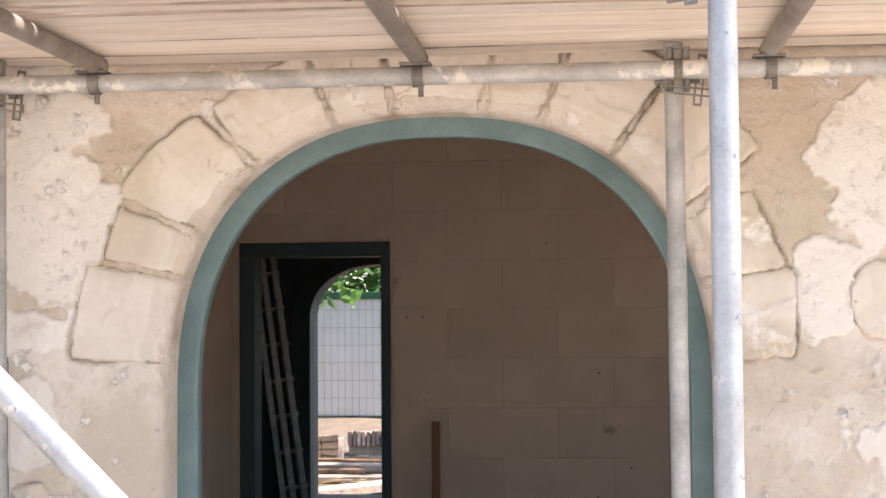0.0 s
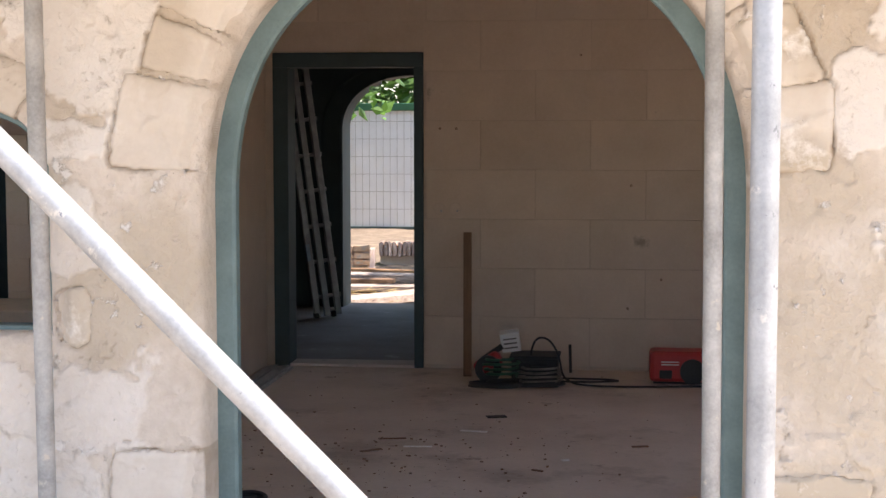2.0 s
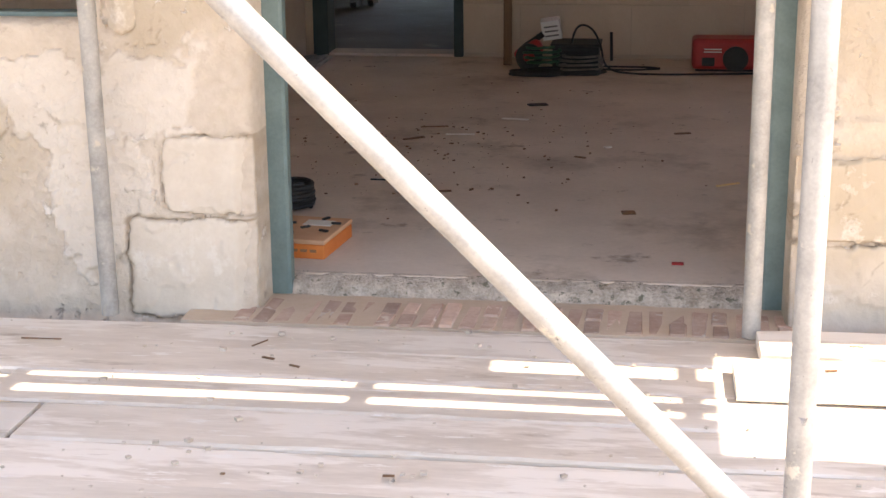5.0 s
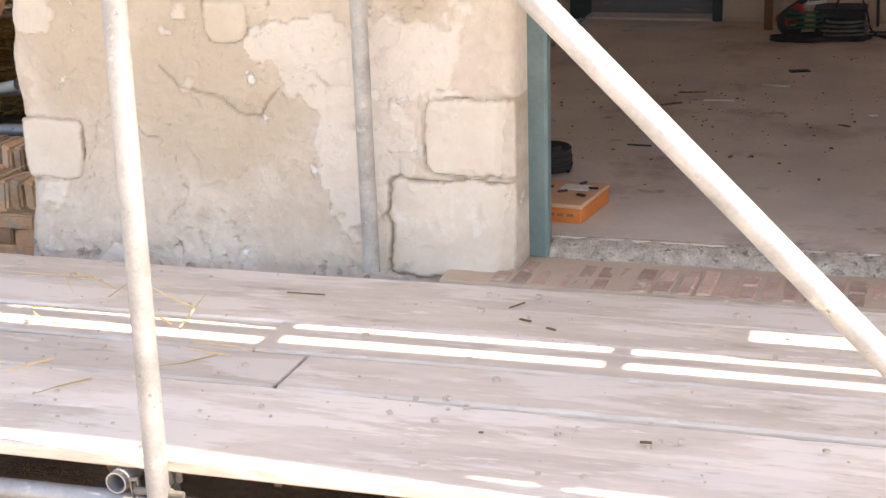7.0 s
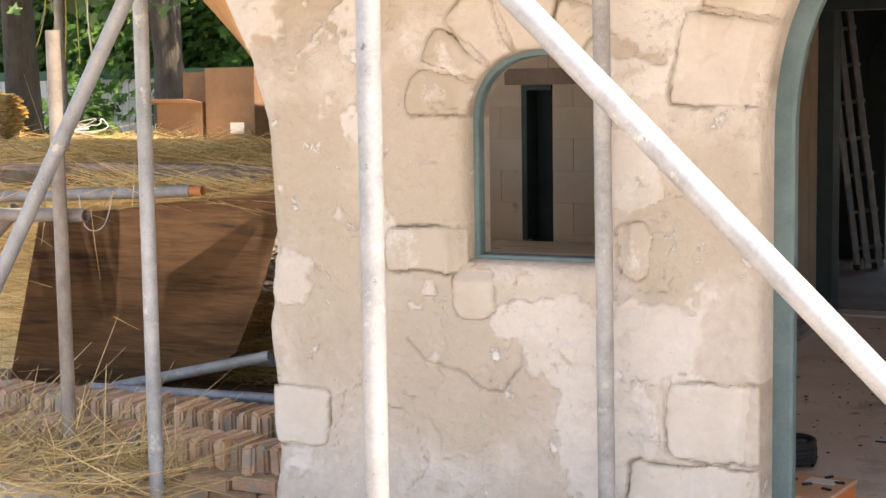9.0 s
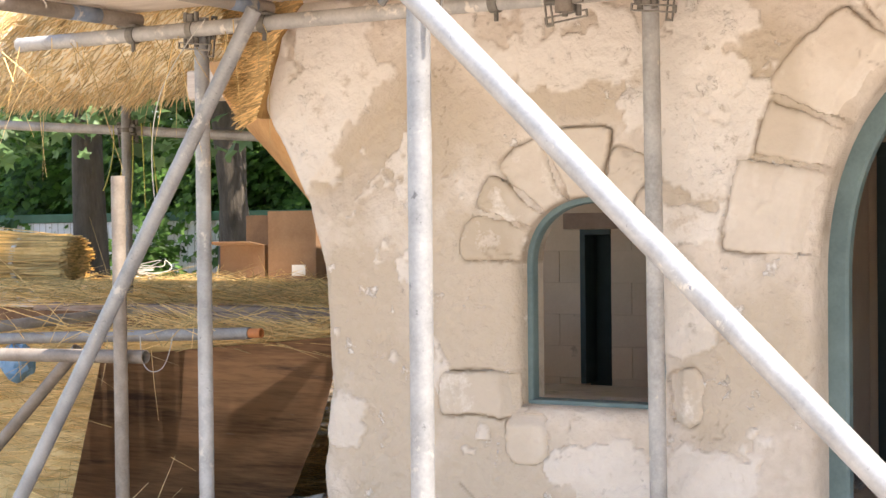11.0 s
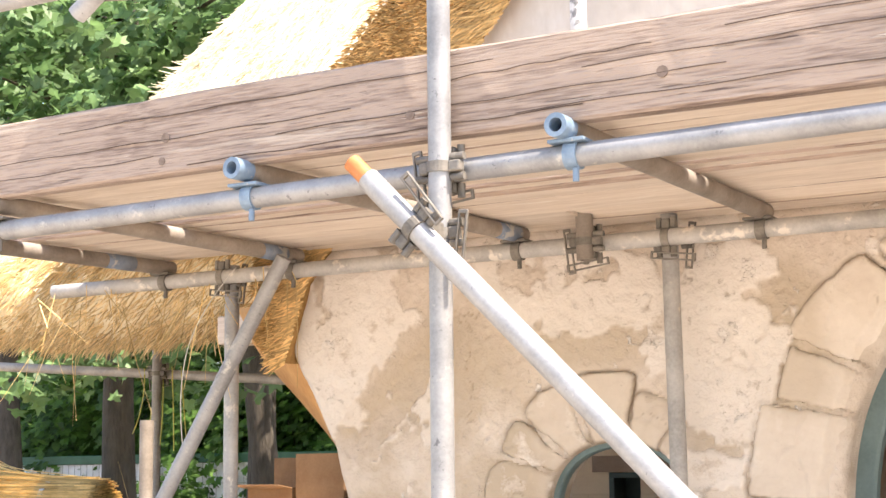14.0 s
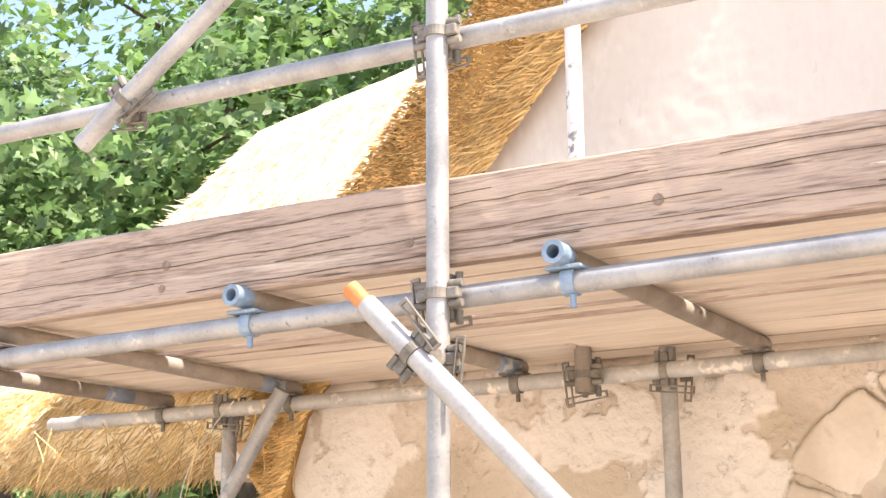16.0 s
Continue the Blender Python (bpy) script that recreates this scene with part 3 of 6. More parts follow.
def add_stone(s, k):
    x0, x1, z0, z1 = BOXES[k]
    tilt = random.Random(k).uniform(-0.02, 0.02)

    def face(x, z, d):
        y = wall_base(x, z) - 0.006 - 0.014 * (fbm(x, z, 0.16, 4, 20 + k) - 0.5) - 0.004 * (fbm(x, z, 0.035, 2, 41) - 0.5) - tilt * (x - (x0 + x1) / 2)
        y = y - 0.004 * np.clip((fbm(x, z, 0.14, 4, 30 + k) - 0.55) / 0.012, 0, 1)
        r = 0.006 + 0.010 * fbm(x, z, 0.08, 2, 47)
        t = np.clip((r + d) / r, 0, 1)
        y = y + 0.010 * t * t
        g = np.minimum(arch_gap(x, z), win_gap(x, z))
        wide = 0.062 + 0.03 * (fbm(x, z, 0.12, 3, 91) - 0.5)
        return y + 1.0 * np.maximum(wide - g, 0) * np.clip((s[0] != "win") + 0.5, 0, 1)
    me = skin(x0, x1, z0, z1, 0.006, lambda a, b: stone_sd(s, a, b), face, WALL_Y + 0.12)
    # extra tan right of x = 0.2 paints the dimmer light there
    from_mesh("stone", weather(me, 0.2 if s[0] == "win" or x0 > 0.2 else -0.1, 0.3), STONE, wall)


for k, s in enumerate(STONES):
    add_stone(s, k)


def arch_outline(cx, w, spring, rise, n, z0, count=48):
    pts = [(cx - w, z0 + (spring - z0) * k / 10) for k in range(10)]
    for k in range(count + 1):
        a = math.pi - math.pi * k / count
        c, s = math.cos(a), math.sin(a)
        pts.append((cx + w * math.copysign(abs(c) ** (2 / n), c), spring + rise * abs(s) ** (2 / n)))
    return pts + [(cx + w, spring + (z0 - spring) * k / 10) for k in range(1, 11)]


def arch_frame(outer, inner, y0, y1):
    bm = bmesh.new()
    rows = []
    for (a, b), (c, d) in zip(outer, inner):
        rows.append([bm.verts.new(p) for p in ((a, y0 + 0.006, b), (a + (c - a) * 0.12, y0, b + (d - b) * 0.12), (c + (a - c) * 0.12, y0, d + (b - d) * 0.12), (c, y0 + 0.006, d), (c, y1, d), (a, y1, b))])
    for p, q in zip(rows, rows[1:]):
        for k in range(6):
            bm.faces.new((p[k], p[k - 1], q[k - 1], q[k]))
    bm.faces.new(rows[0])
    bm.faces.new(rows[-1][::-1])
    bmesh.ops.recalc_face_normals(bm, faces=bm.faces)
    return bm


door_frame = thing("door_frame", "teal painted arched timber door frame in the plaster wall", "door frame")
door_frame["kind"] = "structure"
part("frame", arch_frame(arch_outline(ARCH_X, ARCH_W + 0.012, SPRING, RISE + 0.012, 2.35, 0.0), arch_outline(ARCH_X, 0.668, SPRING, 0.706, 2.35, 0.0), 4.20, 4.245), TEAL, door_frame)
for flip, name in ((0, "window_1"), (1, "window_2")):
    window = thing(name, "small arched window opening with teal frame and no glass", "window")
    window["kind"] = "structure"
    wx = 2 * ARCH_X - WIN_X if flip else WIN_X
    part("window_frame", arch_frame(arch_outline(wx, WIN_W + 0.006, WIN_SPRING, WIN_RISE + 0.006, 2.2, WIN_Z0), arch_outline(wx, WIN_W - 0.017, WIN_SPRING, WIN_RISE - 0.017, 2.2, WIN_Z0 + 0.014), 4.135, 4.175), TEAL, window)
    part("window_sill", box(wx - WIN_W, wx + WIN_W, 4.133, 4.20, WIN_Z0 - 0.01, WIN_Z0 + 0.013, bevel=0.004), TEAL, window)

# room behind the doorway
BACK_Y, CEIL = 8.43, 2.35
BD = (-1.91, -1.072, 1.787)
SCREED = material("dark_screed", (0.20, 0.175, 0.145), (0.33, 0.295, 0.25), 2.5, 45, 0.85, bump=0.2, depth=0.004, spots=(0.42, 0.375, 0.32), spot_scale=5, spot_at=0.62)
passage_floor = tagged(link_mesh("floor_passage", box(-2.5, 1.95, 8.5, 11.6, FLOOR_Z - 0.25, FLOOR_Z - 0.003), SCREED), "dark dusty screed floor of the passage", "floor", kind="structure")
floor = link_mesh("floor", box(-2.5, 1.95, 4.27, 8.498, FLOOR_Z - 0.25, FLOOR_Z), CONCRETE)
tagged(floor, "dusty bare concrete floor with dirt and crumbs", "floor", kind="structure")
def blocks(parent, y, x0, x1, z0, z1, holes, bw=0.6, bh=0.27, seed=3, limit=300):
    """Courses of large wall blocks proud of their joints, each an object of its own, left out where an opening is."""
    cache = {}
    rnd = random.Random(seed)
    row, z = 0, z0
    while z < z1 - 0.02:
        h = min(bh, z1 - z)
        x = x0 - (bw / 2 if row % 2 else 0)
        while x < x1:
            a, b = max(x, x0), min(x + bw, x1)
            spans = [(a, b)]
            for (hx0, hx1, hz) in holes:
                if z < hz - 0.02:
                    spans = [s for p, q in spans for s in ((p, min(q, hx0)), (max(p, hx1), q)) if s[1] - s[0] > 0.03]
            for p, q in spans:
                hh = h
                key = (round(q - p, 3), round(hh, 3))
                if key[0] > 0.03:
                    if key not in cache:
                        me = bpy.data.meshes.new("block")
                        bm = box(0.0015, key[0] - 0.0015, -0.004, 0.03, 0.0015, key[1] - 0.0015, bevel=0.0015)
                        bm.to_mesh(me)
                        bm.free()
                        me.materials.append(BLOCK)
                        cache[key] = me
                    ob = new("block", cache[key])
                    ob.location = (p, y + rnd.uniform(-0.0015, 0.0015), z)
                    ob.parent = parent
            x += bw
        z += bh
        row += 1


def wall_with_holes(name, label, y0, y1, x0, x1, z0, z1, holes, mat):
    """A straight wall made of piers and lintels round square openings."""
    bm = bmesh.new()
    x = x0
    for hx0, hx1, hz in sorted(holes):
        add_box(bm, x, hx0, y0, y1, z0, z1)
        add_box(bm, hx0, hx1, y0, y1, hz, z1)
        x = hx1
    add_box(bm, x, x1, y0, y1, z0, z1)
    return tagged(link_mesh(name, bm, mat), label, "wall", kind="structure")


NICHE = (-3.668, -3.472, 1.33)
back_wall = wall_with_holes("wall_back", "bare sand-lime block wall with a doorway", BACK_Y + 0.004, BACK_Y + 0.14, -4.6, 1.95, -0.2, CEIL, [NICHE, BD], MORTAR)
left_wall = tagged(link_mesh("wall_left", box(-2.10, -1.96, 6.6, BACK_Y, -0.2, CEIL), BLOCK), "bare sand-lime block partition", "wall", kind="structure")
# opening added out of view to brighten the room from the right
bm = bmesh.new()
for y0, y1, z0, z1 in ((4.251, 5.6, -0.2, CEIL), (5.6, 7.1, -0.2, 0.85), (5.6, 7.1, 1.7, CEIL), (7.1, BACK_Y, -0.2, CEIL)):
    add_box(bm, 1.75, 1.95, y0, y1, z0, z1)
right_wall = tagged(link_mesh("wall_right", bm, BLOCK), "bare sand-lime block side wall with an unseen opening added for light", "wall", kind="structure")
# hidden opening added to let skylight onto the blocks behind the window
bm = bmesh.new()
for y0, y1, z0, z1 in ((-0.17, 1.2, -0.4, 3.0), (1.2, 4.2, -0.4, 0.3), (1.2, 4.2, 2.2, 3.0), (4.2, 4.9, -0.4, 3.0)):
    add_box(bm, 0, 0.15, y0, y1, z0, z1, m=Matrix.Translation((-2.72, 4.43, 0)) @ Matrix.Rotation(radians(20), 4, "Z"))
side_wall = tagged(link_mesh("wall_side", bm, BLOCK), "plain outer side wall with a hidden opening added for light", "wall", kind="structure")
ceiling = tagged(link_mesh("ceiling", add_box(add_box(box(-2.1, 1.95, 4.251, 11.6, CEIL, CEIL + 0.12), -4.7, -2.1, 4.251, 8.57, CEIL, CEIL + 0.12), -4.7, -2.1, 8.572, 11.6, CEIL, CEIL + 0.12), BLOCK), "bare concrete ceiling", "ceiling", kind="structure")
bm = bmesh.new()
bm.faces.new([bm.verts.new((x, y, FLOOR_Z - 0.004)) for x, y in ((-2.502, 4.26), (-2.502, 11.6), (-4.7, 11.6), (-4.7, 10.0), (-2.62, 4.26))])
bmesh.ops.solidify(bm, geom=bm.faces[:], thickness=0.2)
far_floor = tagged(link_mesh("floor_left", bm, CONCRETE), "bare concrete floor beside the room", "floor", kind="structure")

tagged(link_mesh("floor_step", box(-4.3, -2.9, 7.85, 8.42, FLOOR_Z, 0.405, bevel=0.01), CONCRETE), "raised concrete step along the block wall", "step", kind="structure")
# near-black sheet painted as the shade in the opening's depth
niche_back = tagged(link_mesh("wall_niche", box(-4.2, -3.2, 8.60, 8.72, -0.2, 2.0), TEAL_DARK), "near-black sheet for the unlit depth of a narrow opening", "wall", kind="structure")
bdoor = thing("door_2", "dark teal square door frame without a leaf", "door frame")
bdoor["kind"] = "structure"
for n, b in (("jamb", (BD[0], BD[0] + 0.085)), ("jamb", (BD[1] - 0.05, BD[1]))):
    part(n, box(b[0], b[1], BACK_Y - 0.03, BACK_Y + 0.16, FLOOR_Z, BD[2] - 0.08, bevel=0.004), TEAL_DARK, bdoor)
part("lintel", box(BD[0], BD[1], BACK_Y - 0.03, BACK_Y + 0.16, BD[2] - 0.08, BD[2], bevel=0.004), TEAL_DARK, bdoor)
part("door_sill", box(BD[0] + 0.085, BD[1] - 0.05, BACK_Y - 0.02, BACK_Y + 0.16, FLOOR_Z, FLOOR_Z + 0.015, bevel=0.003), CONCRETE, bdoor)

# passage behind with an arched way out
pas_l = tagged(link_mesh("wall_passage_left", box(-3.0, -2.86, BACK_Y + 0.14, 11.35, -0.2, CEIL), MORTAR), "unlit passage wall", "wall", kind="structure")
pas_r = tagged(link_mesh("wall_passage_right", box(-0.6, -0.45, BACK_Y + 0.14, 11.35, -0.2, CEIL), MORTAR), "unlit passage wall", "wall", kind="structure")
OUT = (-1.50, 0.55, 1.36, 0.405)


def out_inside(x, z):
    return -(arch_ratio(x, z, OUT[0], OUT[1], OUT[2], OUT[3], 2.2) - 1) * OUT[1]


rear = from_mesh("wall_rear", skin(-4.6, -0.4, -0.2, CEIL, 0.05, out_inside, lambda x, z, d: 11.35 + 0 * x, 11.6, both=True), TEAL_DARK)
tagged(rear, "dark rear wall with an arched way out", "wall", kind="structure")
rframe = thing("door_3", "dark arched rear door frame", "door frame")
rframe["kind"] = "structure"
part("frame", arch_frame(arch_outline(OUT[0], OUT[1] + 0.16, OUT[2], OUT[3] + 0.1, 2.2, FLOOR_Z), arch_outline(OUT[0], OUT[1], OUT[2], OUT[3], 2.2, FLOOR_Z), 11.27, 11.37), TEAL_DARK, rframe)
LINTEL = material("reddish_concrete", (0.24, 0.165, 0.13), (0.36, 0.265, 0.215), 5, 50, 0.9, bump=0.3)
niche_frame = thing("door_4", "dark teal frame in the narrow opening", "door frame")
niche_frame["kind"] = "structure"
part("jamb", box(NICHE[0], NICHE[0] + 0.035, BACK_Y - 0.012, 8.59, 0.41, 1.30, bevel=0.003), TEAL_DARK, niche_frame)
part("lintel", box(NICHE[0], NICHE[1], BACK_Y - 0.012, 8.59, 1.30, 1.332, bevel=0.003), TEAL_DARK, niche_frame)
tagged(link_mesh("niche_lintel", box(NICHE[0] - 0.1, NICHE[1] + 0.30, BACK_Y - 0.03, BACK_Y, 1.335, 1.43, bevel=0.004), LINTEL), "reddish grey lintel over the narrow opening", "lintel", kind="structure")
# ---- scaffold ----
R, RI = 0.0242, 0.0205
Y0, Y1 = 2.64, 3.965
XR, XL, XLL = 0.252, -1.513, -3.06


def tube(name, p0, p1, mat, label, group="scaffold tubes", end=None, band=0.055, ring=None):
    """A scaffold tube with its hollow ends; end: the colour of a painted band at its first end."""
    a, b = Vector(p0), Vector(p1)
    root = thing(name, label, "scaffold tube", group, at=a)
    q = (b - a).to_track_quat("Z", "Y")
    root.rotation_mode = "QUATERNION"
    root.rotation_quaternion = q
    n = (b - a).length
    s = 0.0
    if end:
        s = band
    shaft = part("shaft", rod_mesh(bmesh.new(), (0, 0, s), (0, 0, n), R, R * 0.85, 24), mat, root, smooth=True)
    shaft.data.set_sharp_from_angle(angle=radians(40))
    if end:
        tip = part("painted_end", rod_mesh(bmesh.new(), (0, 0, 0), (0, 0, band), R * (0.8 if end is ORANGE else 1.02), R * 0.6, 24), end, shaft, "flaking coloured tube end", True)
        tip.data.set_sharp_from_angle(angle=radians(40))
    if ring:
        part("painted_band", rod_mesh(bmesh.new(), (0, 0, n - ring), (0, 0, n - ring + 0.12), R * 1.015, R * 0.98, 24), NAVY, shaft, "worn blue paint band", True)
    return root


tube("scaffold_standard", (XR, Y0, -0.33), (XR + 0.004, Y0, 4.6), GALV, "bright galvanised upright scaffold tube")
tube("scaffold_standard", (XL, Y0, -0.33), (XL, Y0, 4.6), GALV, "bright galvanised upright scaffold tube")
tube("scaffold_standard", (XR - 0.002, Y1, 0.0), (XR - 0.008, Y1, 2.05), TUBE_OLD, "dull upright scaffold tube before the plaster wall")
tube("scaffold_standard", (XL + 0.005, Y1, 0.0), (XL - 0.012, Y1, 2.05), TUBE_OLD, "dull upright scaffold tube before the plaster wall")
tube("scaffold_standard", (XLL, Y1, -0.33), (XLL, Y1, 2.02), GALV, "pale upright scaffold tube at the end of the deck")
tube("scaffold_ledger", (-4.10, Y0 + 0.05, 1.934), (2.28, Y0 + 0.05, 1.991), GALV, "galvanised ledger tube under the upper deck")
tube("scaffold_ledger", (-3.80, Y1 - 0.05, 1.978), (2.2, Y1 - 0.05, 1.976), MORTAR_TUBE, "mortar-stained ledger tube beside the wall")
tube("guard_rail", (-4.46, Y0 + 0.05, 2.55), (2.28, Y0 + 0.05, 2.518), GALV, "galvanised guard rail tube above the upper deck")
tube("diagonal_brace", (-1.664, Y0 - 0.10, 1.968), (0.33, Y0 - 0.10, -0.008), GALV, "bright diagonal brace tube with orange painted end", end=ORANGE)
tube("raking_tube", (-2.525, Y0, 2.4456), (-1.62, Y0, 3.084), GALV, "sloping tube clamped to the guard rail")
tube("scaffold_ledger", (-3.95, 2.69, -0.145), (2.2, 2.69, -0.085), GALV, "galvanised ledger tube under the lower deck")
for x in (-3.4, -1.62, 0.16, 1.6):
    tube("scaffold_transom", (x, 2.655, -0.0625), (x, 3.92, -0.0625), GALV if x < -1 else TUBE_OLD, "short transom tube under the lower deck")
for x, dx, e in ((-3.33, 0.03, None), (-2.74, -0.04, None), (-1.985, 0.01, BLUE), (-1.208, -0.03, BLUE), (-0.39, -0.01, None), (0.46, 0.02, None), (1.25, 0, None)):
    tube("scaffold_transom", (x * 1.0294, Y0 - 0.01, 2.0135), (x + dx, Y1 - 0.02, 2.026), TRANSOM, "brown transom tube under the deck boards", end=e, ring={-3.33: 0.30, -2.74: 0.20, -1.208: None, -1.985: 0.16}.get(x))
tube("scaffold_standard", (-1.74, Y1 - 0.10, 1.925), (-1.755, Y1 - 0.09, 3.9), PEELED, "upright tube with peeling white paint above the deck", end=TRANSOM, band=0.19)


def slotted_wedge(m):
    """A long steel wedge with a slot down its middle."""
    bm = bmesh.new()
    for q in ((-0.011, -0.0065, -0.062, 0.062), (0.0065, 0.011, -0.062, 0.062), (-0.011, 0.011, -0.066, -0.060), (-0.011, 0.011, 0.058, 0.066)):
        add_box(bm, q[0], q[1], -0.004, 0.004, q[2], q[3], bevel=0.0015)
    bmesh.ops.transform(bm, matrix=m, verts=bm.verts)
    return bm


def clamp(root, m, mat, way):
    """One half of a coupler round the z axis: strap, lugs with knuckles, slotted wedge."""
    def put(name, bm, label=""):
        bmesh.ops.transform(bm, matrix=m, verts=bm.verts)
        return part(name, bm, mat, under, label)
    under = root
    put("strap", rod_mesh(bmesh.new(), (0, 0, -0.011), (0, 0, 0.011), 0.0285, 0.0243, 22))
    lugs = {-1: put("lug", box(-0.052, -0.024, -0.012, 0.012, -0.012, 0.012, bevel=0.004)), 1: put("lug", box(0.024, 0.046, -0.014, 0.010, -0.013, 0.013, bevel=0.004))}
    for sx in (-1, 1):
        under = lugs[sx]
        for z in (-0.021, 0.021):
            put("knuckle", rod_mesh(bmesh.new(), (sx * 0.026, -0.004, z), (sx * 0.056, -0.004, z), 0.0085, 0, 10))
    put("wedge", slotted_wedge(Matrix.Translation((0.056, -0.016, way * 0.022)) @ Matrix.Rotation(radians(7), 4, "Y")), "slotted steel wedge")


def coupler(at, mat=COUPLER, turn=90, apart=0.05):
    """Two clamps back to back, the second turned about the line between the tubes."""
    root = thing("scaffold_coupler", "worn forged steel scaffold coupler with slotted wedges", "coupler", "scaffold couplers")
    clamp(root, Matrix.Identity(4), mat, -1)
    clamp(root, Matrix.Translation((0, -apart, 0)) @ Matrix.Rotation(radians(turn), 4, "Y"), mat, 1)
    part("saddle", box(-0.02, 0.02, 0.016 - apart, -0.018, -0.02, 0.02, bevel=0.004), mat, root)
    root.location = at
    return root


# right-angle couplers: the upright at the place given, the level tube before it, or behind it where turned about
first = coupler((XL, Y1, 1.977))
for at, rz in (((XR, Y1, 1.977), 0), ((XL, Y0, 1.957), 180), ((XL, Y0, 2.536), 180), ((XR, Y0, 1.972), 180), ((XLL, Y1, 1.977), 0), ((-1.74, Y1 - 0.10, 1.977), 180),
               ((XL, Y0, -0.088), 180), ((XR, Y0, -0.088), 180), ((-5.09, 6.0, 1.853), 180)):
    copy_thing(first, pose(*at, 0, 0, rz))
coupler((XL, Y0, 1.818), turn=-45, apart=0.10)
rake = coupler((-2.39, Y0 + 0.05, 2.541), turn=-35)
rake.rotation_euler = (0, radians(90), 0)


def transom_clip(at, mat, label):
    """A putlog clip: a band round the ledger with a flat saddle and a screw under the transom."""
    root = thing("transom_clip", label, "coupler", "transom clips", at=at)
    bm = rod_mesh(bmesh.new(), (-0.014, 0, 0), (0.014, 0, 0), 0.0295, 0.0247, 18)
    part("band", bm, mat, root)
    part("saddle", box(-0.045, 0.035, -0.032, 0.032, 0.0235, 0.031, bevel=0.002), mat, root)
    part("screw", rod_mesh(bmesh.new(), (0.008, -0.01, -0.055), (0.008, -0.01, -0.028), 0.007, 0, 8), mat, root)


for x, m in ((-1.985, BLUE), (-1.208, BLUE), (-2.74, COUPLER), (-0.39, COUPLER), (0.46, COUPLER)):
    transom_clip((x * 1.0294 + 0.012, Y0 + 0.05, 1.962 + 0.009 * (x + 1)), m, "pale blue transom clip on the ledger" if m is BLUE else "brown steel transom clip on the ledger")
for x in (-3.3, -2.78, -1.976, -1.24, -0.40, 0.48):
    transom_clip((x, Y1 - 0.05, 1.977), COUPLER, "rusty transom clip on the inner ledger")


def plank(name, x0, x1, y0, y1, z0, z1, mat, label, group, seed, wear=0.004, turn=0.0, top=None, edge=None):
    """A scaffold board with softened, chipped edges and a slight bow."""
    rnd = random.Random(seed)
    bm = bmesh.new()
    n = max(6, int((x1 - x0) / 0.06))
    rows = []
    c = 0.006
    ph = rnd.random() * 6
    for k in range(n + 1):
        x = x0 + (x1 - x0) * k / n
        dy, dz = 0.0015 * math.sin(x * 1.3 + ph), 0.003 * math.sin(x * 2.1 + ph * 2)
        ea, eb = wear * max(0, rnd.gauss(0, 1)), wear * max(0, rnd.gauss(0, 1))
        pts = ((y0 + c + ea, z1), (y1 - c - eb, z1), (y1 - eb * 0.6, z1 - c), (y1, z0 + c), (y1 - c, z0), (y0 + c, z0), (y0, z0 + c), (y0 + ea * 0.6, z1 - c))
        skew = 0.02 * math.sin(ph) if k in (0, n) else 0
        rows.append([bm.verts.new((x + skew * (a - y0), a + dy, b + dz)) for a, b in pts])
    for p, q in zip(rows, rows[1:]):
        for k in range(8):
            bm.faces.new((p[k], p[k - 1], q[k - 1], q[k]))
    bm.faces.new(rows[0])
    bm.faces.new(rows[-1][::-1])
    bmesh.ops.recalc_face_normals(bm, faces=bm.faces)
    if turn:
        bmesh.ops.rotate(bm, cent=((x0 + x1) / 2, (y0 + y1) / 2, z0), matrix=Matrix.Rotation(radians(turn), 3, "Z"), verts=bm.verts)
    ob = tagged(link_mesh(name, bm, mat), label, "plank", group)
    if top:
        ob.data.materials.append(top)
        ob.data.materials.append(edge or TOE)
        for f in ob.data.polygons:
            f.material_index = 1 if f.normal.z > 0.5 else 2 if f.normal.y < -0.5 else 0
    return ob


LOWER = "dusty worn scaffold board of the lower deck"
for k, (y0, y1, xa, xb) in enumerate(((2.675, 2.885, -2.06, 2.1), (2.675, 2.885, -4.2, -2.065), (2.892, 3.10, -4.2, 2.1), (3.107, 3.305, -4.2, -1.45), (3.107, 3.315, -1.44, 2.1), (3.325, 3.50, -4.2, -1.60),
                                      (3.32, 3.525, -1.59, 2.1), (3.532, 3.735, -4.2, 2.1), (3.742, 3.935, -4.2, 2.1))):
    plank("deck_board", xa, xb, y0 - 0.002, y1 + 0.002, -0.036, -0.002 - 0.003 * (k % 3), DECK, LOWER, "lower deck boards", k, top=DECK, edge=UNDER)
plank("loose_board", 0.19, 2.1, 3.495, 3.712, 0.0, 0.034, DECK, "pale loose board lying in the sun on the deck", "", 61, turn=0.4)
plank("loose_board", 0.262, 2.1, 3.735, 3.92, 0.001, 0.04, DECK, "pale loose board lying in the sun on the deck", "", 62)
